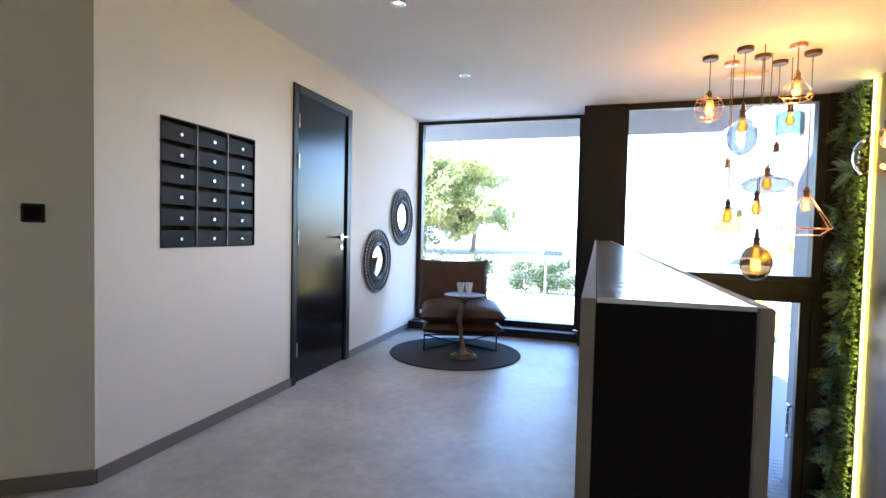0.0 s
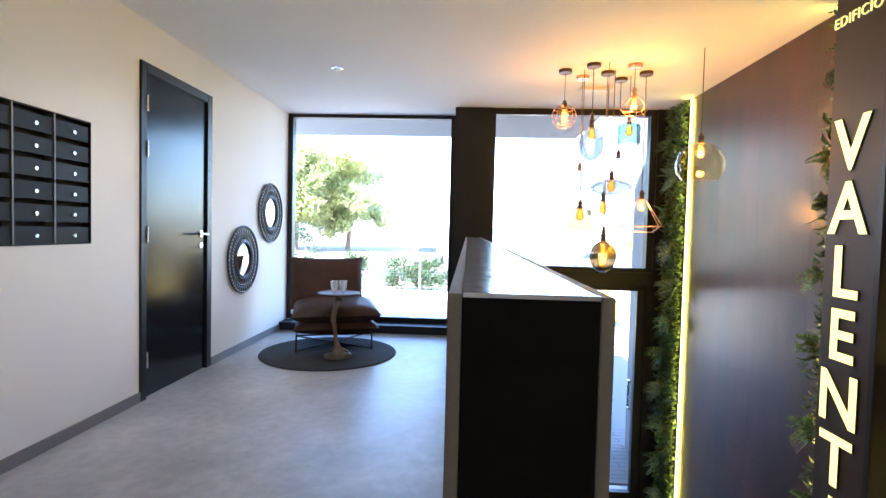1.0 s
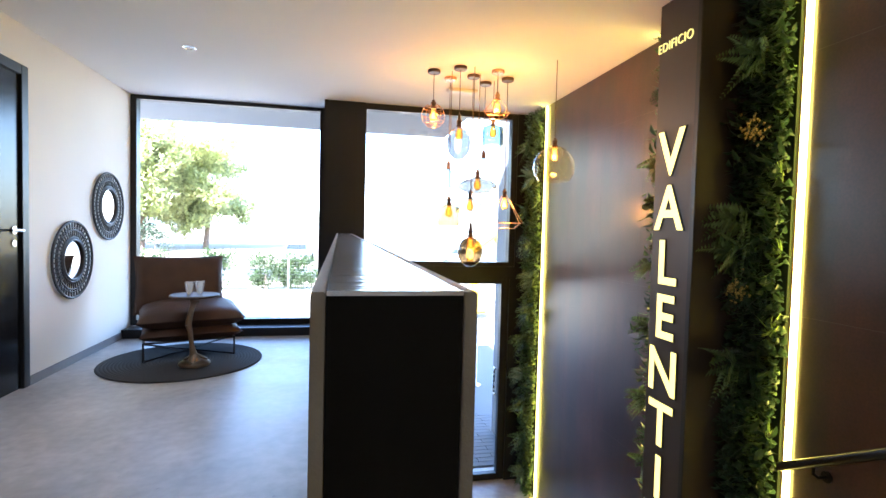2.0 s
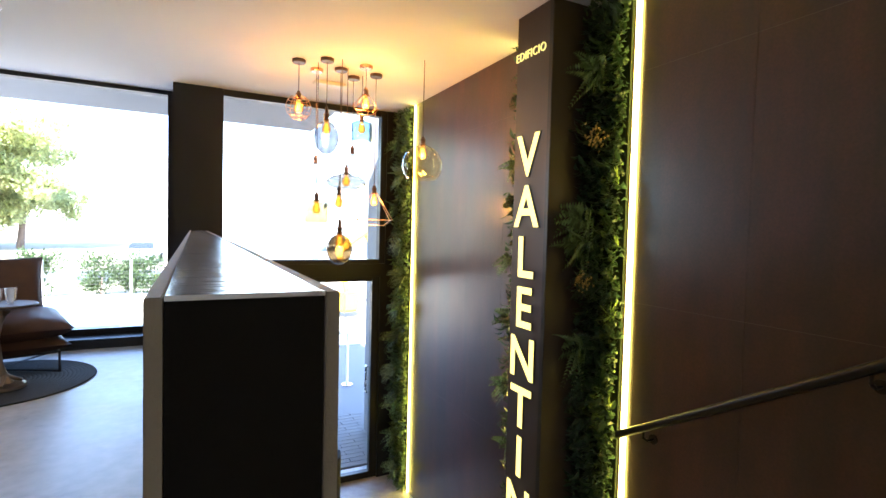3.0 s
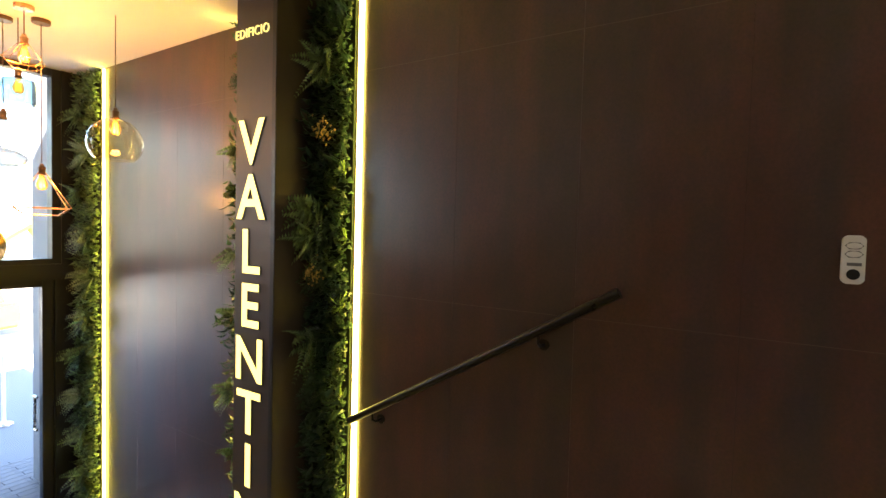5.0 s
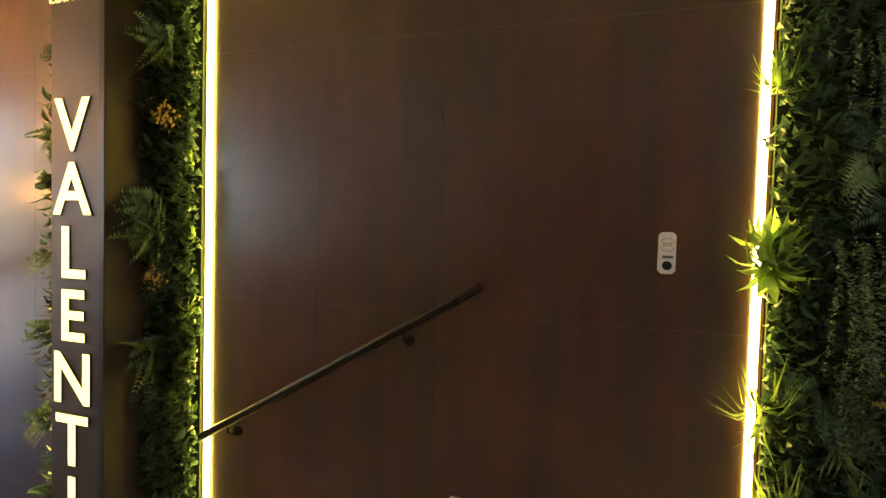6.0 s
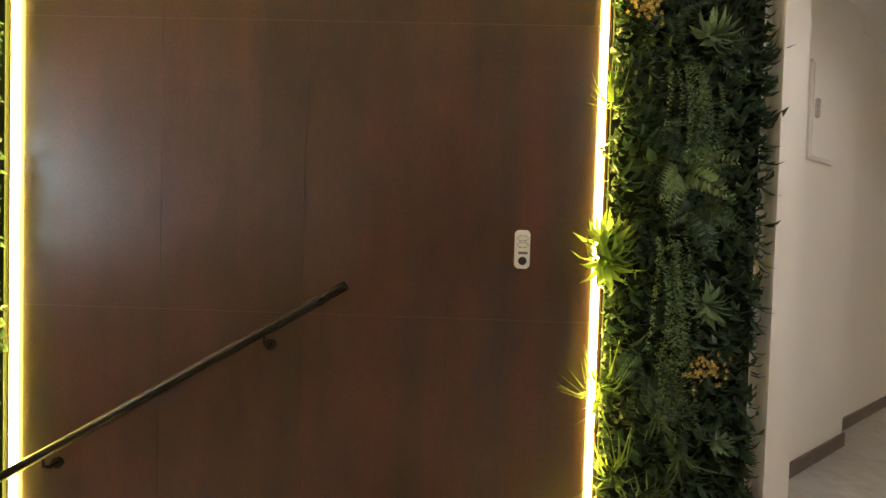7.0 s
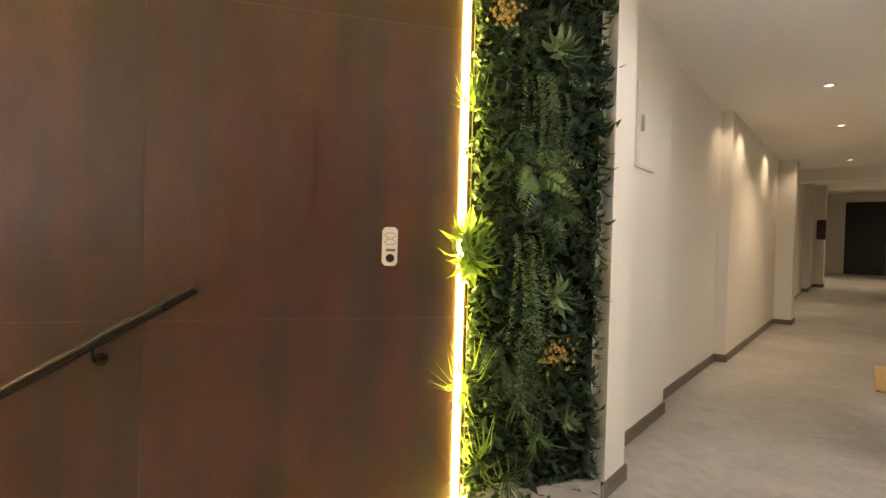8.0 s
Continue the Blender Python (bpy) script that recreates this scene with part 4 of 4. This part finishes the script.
# ---- hanging lamps ----
def pendant(x, y, zb, label, glass, form, socket=0.075, rose="black", lit=True):
    """A rose on the ceiling, a cord, a socket with its bulb, and a shade; zb is the height of the socket's foot."""
    pl = thing("pendant_lamp", (x, y, H), label, "pendant lamp", "pendant lamps over the stair")
    zb -= H
    if rose:
        part("ceiling_rose", lathe(bmesh.new(), [(0, -0.026), (0.046, -0.026), (0.050, -0.022), (0.050, -0.001), (0, -0.001)], 28), COPPER if rose == "copper" else SOCKET, pl, smooth=True)
    part("cord", rod(bmesh.new(), (0, 0, -0.003), (0, 0, zb + socket), 0.003, seg=6), SOCKET, pl)
    part("socket", lathe(bmesh.new(), [(0, zb), (0.019, zb), (0.022, zb + 0.004), (0.022, zb + 0.012), (0.018, zb + 0.016), (0.018, zb + 0.036), (0.021, zb + 0.040), (0.021, zb + 0.048), (0.014, zb + 0.054), (0.011, zb + socket - 0.008), (0, zb + socket)], 16), COPPER if rose == "copper" else SOCKET, pl, smooth=True)
    if lit:
        b = part("bulb", lathe(bmesh.new(), [(0.012, zb), (0.018, zb - 0.02), (0.031, zb - 0.055), (0.030, zb - 0.075), (0.018, zb - 0.094), (0, zb - 0.098)], 18), GLASS_BULB, pl, "clear filament bulb", smooth=True)
        bm = bmesh.new()
        for k in range(4):
            a = k * math.pi / 2
            rod(bm, (0.008 * math.cos(a), 0.008 * math.sin(a), zb - 0.018), (0.014 * math.cos(a), 0.014 * math.sin(a), zb - 0.082), 0.0032, seg=5)
        part("filament", bm, FILAMENT, b)
    if form == "cage":
        r = 0.095
        cz = zb - 0.055
        for k in range(6):
            a = k * math.pi / 3
            pts = [(0.022 * math.cos(a), 0.022 * math.sin(a), zb + 0.01)] + [(r * math.cos(a) * math.sin(t), r * math.sin(a) * math.sin(t), cz + r * math.cos(t)) for t in (0.5, 0.95, 1.5, 2.05, 2.6)]
            part("wire", pipe(bmesh.new(), pts, 0.0022, 5), COPPER, pl)
        for t in (0.95, 1.5, 2.05, 2.6):
            part("wire", pipe(bmesh.new(), [(r * math.sin(t) * math.cos(k * math.pi / 6), r * math.sin(t) * math.sin(k * math.pi / 6), cz + r * math.cos(t)) for k in range(12)], 0.0022, 5, True), COPPER, pl)
    elif form == "gem":
        rows = [(0.024, 0.015), (0.105, -0.085), (0.07, -0.125), (0.03, -0.128)]
        ring = [[(r * math.cos(k * math.pi / 3), r * math.sin(k * math.pi / 3), zb + z) for k in range(6)] for r, z in rows]
        for q in ring[1:3]:
            part("wire", pipe(bmesh.new(), q, 0.0021, 5, True), COPPER, pl)
        for k in range(6):
            part("wire", pipe(bmesh.new(), [q[k] for q in ring[:3]], 0.0021, 5), COPPER, pl)
    elif form == "diamond":
        rows = [(0.024, 0.015), (0.20, -0.21), (0.12, -0.255)]
        ring = [[(r * math.cos(k * math.pi / 2 + 0.5), r * math.sin(k * math.pi / 2 + 0.5), zb + z) for k in range(4)] for r, z in rows]
        for q in ring[1:]:
            part("wire", pipe(bmesh.new(), q, 0.0032, 5, True), COPPER, pl)
        for k in range(4):
            part("wire", pipe(bmesh.new(), [q[k] for q in ring], 0.0032, 5), COPPER, pl)
    elif form:
        part("shade", lathe(bmesh.new(), [(r, zb + z) for r, z in form], 36), glass, pl, "blown glass shade", smooth=True)
    return pl


def egg(r, h, top=0.02):
    """A blown bulb that hangs from its neck, heights below the socket's foot."""
    n = 16
    return [(top, 0.012)] + [(max(top * 0.9, r * math.sin(a)), -h * (1 - math.cos(a)) / 2) for a in [0.2 + (math.pi - 0.2 - 0.25) * i / n for i in range(n + 1)]] + [(0, -h)]


GLOBE = [(0.022, 0.012), (0.03, 0.0)] + [(0.150 * math.sin(a), -0.145 + 0.150 * math.cos(a)) for a in [0.35 + 0.165 * i for i in range(13)]]
FLAT = [(0.022, 0.012), (0.05, -0.005), (0.11, -0.02), (0.155, -0.05), (0.160, -0.07), (0.146, -0.095), (0.09, -0.118), (0.04, -0.125), (0, -0.126)]
JAR = [(0.022, 0.012), (0.05, 0.0), (0.082, -0.015), (0.088, -0.04), (0.088, -0.15), (0.08, -0.165)]
DOME = [(0.022, 0.012), (0.06, -0.01), (0.11, -0.05), (0.12, -0.09), (0.118, -0.11)]
pendant(1.658, 2.931, 2.059, "copper wire globe pendant around a glowing bulb", None, "cage", rose="black")
pendant(1.838, 2.795, 1.902, "pendant with a smoke grey egg-shaped glass", GLASS_GREY, egg(0.092, 0.25), socket=0.105, rose="black")
pendant(2.141, 2.805, 2.125, "copper pendant with a faceted wire cage", None, "gem", rose="copper")
pendant(1.823, 3.079, 1.612, "pendant with a bare socket and clear glass", GLASS_CLEAR, egg(0.06, 0.16), rose="copper", lit=False)
pendant(2.136, 3.125, 1.725, "pendant with a small clear glass", GLASS_CLEAR, egg(0.05, 0.12), rose="black", lit=False)
pendant(2.190, 3.055, 1.986, "pendant with a pale blue glass jar", GLASS_BLUE, JAR, rose="")
pendant(2.278, 2.967, 1.390, "copper wire diamond pendant with a glowing bulb", None, "diamond", rose="black")
pendant(1.987, 2.967, 1.366, "pendant with a clear glass dome", GLASS_CLEAR, DOME, rose="black")
pendant(2.032, 2.927, 1.533, "pendant with a flattened smoke grey glass", GLASS_GREY, FLAT, rose="")
pendant(1.798, 2.910, 1.307, "pendant with a pale amber glass jar", GLASS_PALE, JAR, rose="")
pendant(1.939, 2.750, 1.061, "pendant with an amber egg glass and long filament", GLASS_HONEY, egg(0.096, 0.23), socket=0.115, rose="")
pendant(2.475, 2.455, 1.730, "pendant with a wide clear amber-tinted globe", GLASS_AMBER, GLOBE, rose="")
for i, (x, y, z, e) in enumerate(((1.658, 2.93, 2.00, 1.2), (2.14, 2.80, 2.04, 1.3), (2.28, 2.96, 1.32, 1.5), (2.475, 2.455, 1.66, 2.0), (1.94, 2.75, 0.95, 1.0), (1.845, 2.79, 1.78, 1.0))):
    lamp("pendant_light", "POINT", (x, y, z), e * 1.0, (1.0, 0.56, 0.16), 0.03)

# ---- ceiling fittings ----
def downlight(x, y, on=True, z=H):
    dl = thing("downlight", (x, y, z), "small round recessed ceiling spot", "ceiling light", "ceiling spots")
    part("ring", lathe(bmesh.new(), [(0.030, -0.001), (0.034, -0.006), (0.046, -0.004), (0.046, -0.0005)], 28), STEEL, dl, smooth=True)
    part("lens", lathe(bmesh.new(), [(0, -0.0015), (0.031, -0.0015), (0.031, -0.0008), (0, -0.0008)], 24), DOWNLIGHT if on else WHITE, dl)


downlight(-0.147, 1.624)
downlight(-0.112, 2.936, False)
# Added fitting, out of view, for the fill lamp below.
downlight(1.35, -2.6)
# The third lamp is an added fill for the brown wall and plants.
for x, y, e in ((-0.112, 2.936, 1.4), (-0.147, 1.624, 3.4), (1.35, -2.6, 2.1)):
    l = lamp("lobby_and_fill_light", "SPOT", (x, y, H - 0.012), e, (1.0, 0.95, 0.88), 0.03)
    l.data.spot_size, l.data.spot_blend = (radians(140), 0.9) if y > 0 else (radians(176), 0.35)
e = thing("emergency_light", (2.0, 3.40, H), "flat white emergency light on the ceiling", "ceiling light")
part("housing", box(bmesh.new(), -0.13, 0.13, -0.05, 0.05, -0.022, -0.001, bevel=0.004), WHITE, e)
part("lens", box(bmesh.new(), -0.115, 0.115, -0.04, 0.04, -0.027, -0.0222, bevel=0.002), WHITE, e)
for s, o in ((6.17, 0.52), (7.79, 0.48), (10.3, 0.43), (13.4, 0.43), (16.6, 0.43)):
    x, y = hall(s, o)
    downlight(x, y, z=H + ramp(s))
for s, o, e in ((7.6, 0.5, 3.4), (6.42, 1.08, 0.45), (6.95, 1.02, 0.8), (8.6, 1.04, 0.9), (9.7, 0.85, 0.5), (12.0, 0.6, 4.0), (17.0, 0.5, 5.0)):
    x, y = hall(s, o)
    l = lamp("corridor_light", "SPOT", (x, y, H - 0.012), e * 0.45, (1.0, 0.78, 0.48), 0.03)
    l.data.spot_size, l.data.spot_blend = radians(125), 0.8


# ---- far end of the corridor ----
x, y = hall(20.18, -0.30)
d = tagged(thing("door_3", (x, y, 0.395), "black double door closing the corridor", "door", turn=math.degrees(math.atan2(-D.x, D.y)) + 180), kind="structure")
part("door_leaf", box(bmesh.new(), -0.93, -0.004, -0.05, 0.0, 0, 2.12, bevel=0.004), BLACK, d)
part("door_leaf", box(bmesh.new(), 0.004, 0.93, -0.05, 0.0, 0, 2.12, bevel=0.004), BLACK, d)
for sx in (-0.09, 0.09):
    part("door_handle", rod(bmesh.new(), (sx - 0.06, -0.09, 1.05), (sx + 0.06, -0.09, 1.05), 0.014), STEEL, d)
x, y = hall(15.68, 0.985)
f = thing("fire_extinguisher_cabinet", (x, y, 1.32), "dark red fire extinguisher cabinet on the corridor pier", "cabinet", turn=math.degrees(math.atan2(N.y, N.x)))
part("body", box(bmesh.new(), -0.09, 0.09, 0.0, 0.15, 0, 0.46, bevel=0.01), REDPAINT, f).matrix_basis = Matrix.Rotation(math.pi, 4, "Z")
part("door", box(bmesh.new(), -0.078, 0.078, 0.15, 0.156, 0.015, 0.445, bevel=0.003), CARGLASS, f).matrix_basis = Matrix.Rotation(math.pi, 4, "Z")
x, y = hall(4.14, 1.24)
k = thing("service_hatch", (x, y, 1.50), "flush white service hatch on the corridor wall", "hatch", turn=math.degrees(math.atan2(D.y, D.x)))
part("frame", box(bmesh.new(), -0.15, 0.15, 0.001, 0.014, 0, 0.46, bevel=0.002), PLASTER, k).matrix_basis = Matrix.Rotation(math.pi, 4, "Z")
part("door", box(bmesh.new(), -0.138, 0.138, 0.0142, 0.019, 0.012, 0.448, bevel=0.002), PLASTER, k).matrix_basis = Matrix.Rotation(math.pi, 4, "Z")
part("pull", box(bmesh.new(), 0.10, 0.125, 0.0192, 0.034, 0.19, 0.28, bevel=0.004), STEEL, k).matrix_basis = Matrix.Rotation(math.pi, 4, "Z")
x, y = hall(6.9, -0.16)
k = thing("doormat", (x, y, 0), "straw-coloured doormat on the corridor floor", "mat", turn=math.degrees(math.atan2(D.y, D.x)))
part("coir", box(bmesh.new(), -0.55, 0.55, -0.33, 0.33, 0.0, 0.012, bevel=0.004), MATTING, k)
solid("trim", [(XE - 0.085, XE, -2.055, -1.46, 0.0, 0.075)], CONCRETE, "low grey kerb under the plant wall", bevel=0.003)

# ---- outside ----
GZ = LOW - 0.08
bm = bmesh.new()
box(bm, -600, 600, 4.66, 1500, GZ - 0.5, GZ)
tagged(part("ground", bm, EARTH), "dry pale open ground", kind="structure")
solid("pavement", [(-14, 14, 4.41, 10.35, GZ - 0.3, LOW - 0.03)], PAVING, "pale paved forecourt before the entrance")
solid("road", [(-80, 80, 26.0, 33.0, GZ, GZ + 0.02)], ASPHALT, "grey asphalt road")
solid("kerb", [(-80, 80, 25.8, 26.0, GZ, GZ + 0.14)], PAVING, "concrete kerb")
bm = bmesh.new()
prism(bm, [(-3.4, 4.70), (0.30, 4.70), (0.14, 6.40), (-1.15, 8.60), (-3.4, 8.60)], LOW, -0.16)
tagged(part("terrace", bm, RENDERED), "pale grey terrace block below the window", kind="structure")
pv = bpy.data.objects["pavement"]
slab = mesh_of("slab", box(bmesh.new(), -0.198, 0.198, -0.048, 0.048, 0, 0.03, bevel=0.003), PAVING)
for i in range(6):
    for j in range(16):
        ob = new("slab", slab)
        ob.parent = pv
        ob.location = (1.4 + 0.4 * i + 0.2 * (j % 2), 4.5 + 0.1 * j, LOW - 0.03)
# Sunlit pavement: its brightness is put into a white strip.
solid("kerb", [(-14, 30, 10.35, 11.2, GZ, LOW + 0.02)], RENDERED, "raised pavement strip coloured white as if sunlit")
pole = thing("white_pole", (3.36, 7.41, LOW - 0.03), "thin white metal pole on the forecourt", "pole")
part("shaft", rod(bmesh.new(), (0, 0, 0), (0, 0, 1.2), 0.022, seg=12), WHITE, pole, smooth=True)
part("foot", rod(bmesh.new(), (0, 0, 0), (0, 0, 0.02), 0.10, seg=16), STEEL, pole)
# overhang and upper facade
solid("eave", [(-4.0, 2.55, 4.62, 6.75, 2.56, 2.80), (1.19, 2.55, 4.225, 4.62, 2.56, 2.80)], SOFFIT, "grey rendered overhang above the windows")
solid("facade_pier", [(3.02, 3.60, 4.23, 5.4, LOW, 2.66)], SOFFIT, "grey rendered pier beside the entrance")

# low wall, wire fence with posts, hedge
lw = solid("garden_wall", [(-30, 4.0, 19.4, 19.6, GZ, GZ + 0.25)], RENDERED, "low white garden wall")
fn = thing("wire_fence", (0, 19.5, GZ + 0.25), "galvanised wire mesh fence on a low wall", "fence")
for i in range(13):
    part("post", rod(bmesh.new(), (-26 + 2.5 * i, 0, 0), (-26 + 2.5 * i, 0, 1.25), 0.04, seg=8), FENCE, fn)
for z in [0.05 + 0.117 * i for i in range(11)]:
    part("rail_wire", rod(bmesh.new(), (-26, 0, z), (4, 0, z), 0.0016, seg=5), FENCE, fn)


def clump_leaves(centre, rad, n, size, flat=1.0):
    out = []
    for i in range(n):
        v = Vector((random.gauss(0, 1), random.gauss(0, 1), random.gauss(0, 1))).normalized() * random.random() ** 0.4
        foot = Vector(centre) + Vector((v.x * rad, v.y * rad, v.z * rad * flat))
        way = Vector((random.gauss(0, 1), random.gauss(0, 1), random.gauss(0.3, 1))).normalized()
        out.append(blade(foot, way, size * random.uniform(0.6, 1.3), size * 0.5, size * 0.1))
    return out


random.seed(11)
for i in range(6):
    cx = -8.5 + 2.1 * i + random.uniform(-0.3, 0.3)
    bs = thing("hedge_bush", (cx, 20.6, GZ), "leafy green hedge bush behind the fence", "bush", "hedge bushes")
    part("stem", rod(bmesh.new(), (0, 0, 0), (0.05, 0, 0.8), 0.03, 0.012, seg=6), BARK, bs)
    lv = []
    for k in range(13):
        lv += clump_leaves((random.uniform(-1.0, 1.0), random.uniform(-0.4, 0.4), random.uniform(0.35, 1.55)), random.uniform(0.28, 0.46), 210, 0.14)
    ob = new("crown", leaf_mesh("crown", lv, HEDGE))
    ob.parent = bs


def pine(at, height, spread, seed, n=46):
    random.seed(seed)
    t = thing("pine_tree", at, "umbrella pine with a broad green crown, paled as by glare", "tree", "pine trees")
    bm = bmesh.new()
    pts = [Vector((0, 0, 0)), Vector((0.25, 0, height * 0.22)), Vector((0.1, 0.2, height * 0.45)), Vector((-0.3, 0, height * 0.72))]
    for k, (a, b) in enumerate(zip(pts, pts[1:])):
        rod(bm, a, b, 0.36 - 0.09 * k, 0.36 - 0.09 * (k + 1), seg=10)
    part("trunk", bm, BARK, t)
    lv = []
    for k in range(n // 8):
        a, r = random.uniform(0, 6.283), (0.25 + 0.75 * random.random()) * spread
        z = height * (0.57 + random.uniform(-0.42, 0.40) * math.sqrt(max(0.05, 1 - 0.85 * (r / spread) ** 2)))
        c = Vector((r * math.cos(a), r * math.sin(a), z))
        part("limb", rod(bmesh.new(), pts[1].lerp(pts[3], random.random()), c, 0.12, 0.03, seg=6), BARK, t)
        for q in range(8):
            e = c + Vector((random.gauss(0, 1.1), random.gauss(0, 1.1), random.gauss(0, 0.5))) * height / 12
            lv += clump_leaves(e, random.uniform(0.7, 1.5) * height / 12, 150, 0.46 * height / 12, 0.7)
    ob = new("crown", leaf_mesh("crown", lv, PINE_GLARE))
    ob.parent = t
    return t


pine((-20.0, 58, GZ), 16.0, 8.6, 3, 420)
pine((-14.5, 62, GZ), 13.2, 6.0, 8, 70)
pine((-33, 66, GZ), 12.0, 6.5, 12, 40)
random.seed(4)
for i in range(5):
    bs = thing("far_bush", (-27 + i * 2.6, 50 + random.uniform(-2, 2), GZ), "dark shrub at the edge of the open ground", "bush", "far shrubs")
    lv = []
    for k in range(7):
        lv += clump_leaves((random.uniform(-1, 1), random.uniform(-1, 1), random.uniform(0.5, 3.2)), 1.0, 130, 0.30)
    part("stem", rod(bmesh.new(), (0, 0, 0), (0, 0, 1.2), 0.06, 0.02, seg=6), BARK, bs)
    ob = new("crown", leaf_mesh("crown", lv, SHRUB))
    ob.parent = bs


def parked_car(at, turn, label):
    c = thing("parked_car", at, label, "car", "parked cars", turn)
    bm = bmesh.new()
    side = [(-2.1, 0.35), (-2.12, 0.75), (-1.95, 0.92), (-1.1, 1.0), (-0.75, 1.02), (1.35, 1.05), (2.0, 0.95), (2.1, 0.6), (2.05, 0.35)]
    lo = [bm.verts.new((x, -0.86, z)) for x, z in side]
    hi = [bm.verts.new((x, 0.86, z)) for x, z in side]
    bm.faces.new(lo[::-1])
    bm.faces.new(hi)
    for i in range(len(side)):
        j = (i + 1) % len(side)
        bm.faces.new((lo[i], lo[j], hi[j], hi[i]))
    bmesh.ops.recalc_face_normals(bm, faces=bm.faces[:])
    part("body", bm, CARPAINT, c)
    for nm, z0, z1, material, g in (("cabin", 1.0, 1.42, CARGLASS, 0.0), ("roof", 1.42, 1.47, CARPAINT, 0.02)):
        bm = bmesh.new()
        k0, k1 = (z0 - 1.0) / 0.47, (z1 - 1.0) / 0.47
        vs = []
        for k, z in ((k0, z0), (k1, z1)):
            vs += [bm.verts.new(p) for p in ((-0.95 + 0.62 * k - g, -0.82 + 0.16 * k, z), (1.55 - 0.5 * k + g, -0.82 + 0.16 * k, z), (1.55 - 0.5 * k + g, 0.82 - 0.16 * k, z), (-0.95 + 0.62 * k - g, 0.82 - 0.16 * k, z))]
        for q in ((3, 2, 1, 0), (4, 5, 6, 7), (0, 1, 5, 4), (1, 2, 6, 5), (2, 3, 7, 6), (3, 0, 4, 7)):
            bm.faces.new([vs[i] for i in q])
        part(nm, bm, material, c)
    for wx in (-1.3, 1.3):
        for wy in (-0.86, 0.86):
            t = part("wheel", rod(bmesh.new(), (wx, wy - 0.1, 0.32), (wx, wy + 0.1, 0.32), 0.32, seg=20), RUBBER, c)
            part("rim", rod(bmesh.new(), (wx, wy - 0.105, 0.32), (wx, wy + 0.105, 0.32), 0.2, seg=16), STEEL, t)


parked_car((-2.2, 40, GZ), 82, "silver car parked beyond the fence")
parked_car((1.2, 41, GZ), 85, "silver car parked beyond the fence")
parked_car((10.0, 36, GZ), 6, "silver car parked by the road")

# yellow digger
dg = thing("yellow_digger", (7.6, 15.2, GZ), "small yellow digger standing on the open ground", "digger", turn=200)
for y in (-0.55, 0.55):
    part("track", box(bmesh.new(), -1.0, 1.0, y - 0.16, y + 0.16, 0, 0.45, bevel=0.12), RUBBER, dg)
part("body", box(bmesh.new(), -0.9, 0.7, -0.6, 0.6, 0.5, 1.15, bevel=0.08), YELLOW, dg)
part("cab", box(bmesh.new(), -0.4, 0.6, -0.55, 0.25, 1.15, 2.2, bevel=0.06), CARGLASS, dg)
part("cab_roof", box(bmesh.new(), -0.45, 0.65, -0.6, 0.3, 2.2, 2.3, bevel=0.03), YELLOW, dg)
part("boom", pipe(bmesh.new(), [(0.7, 0.2, 1.0), (1.9, 0.2, 2.7), (2.9, 0.2, 2.1)], 0.13, 8), YELLOW, dg)
part("dipper", pipe(bmesh.new(), [(2.9, 0.2, 2.1), (2.6, 0.2, 0.8)], 0.10, 8), YELLOW, dg)
part("bucket", box(bmesh.new(), 2.3, 2.9, -0.1, 0.5, 0.2, 0.8, bevel=0.06), YELLOW, dg)

# far wall and hills
solid("far_wall", [(4, 90, 46, 46.3, GZ, GZ + 1.92)], BLUEGREY, "long blue-grey boundary wall in the distance")
bm = bmesh.new()
random.seed(2)
xs = [-700 + 35 * i for i in range(41)]
lo = [bm.verts.new((x, 640, GZ)) for x in xs]
hi = [bm.verts.new((x, 700, GZ + 8 + 10 * noise.noise(Vector((x * 0.006, 3, 0))) + 3 * noise.noise(Vector((x * 0.03, 7, 0))))) for x in xs]
bk_ = [bm.verts.new((x, 900, GZ)) for x in xs]
for i in range(40):
    bm.faces.new((lo[i], lo[i + 1], hi[i + 1], hi[i]))
    bm.faces.new((hi[i], hi[i + 1], bk_[i + 1], bk_[i]))
tagged(part("backdrop", bm, HILL), "low hazy hills on the horizon", kind="structure")
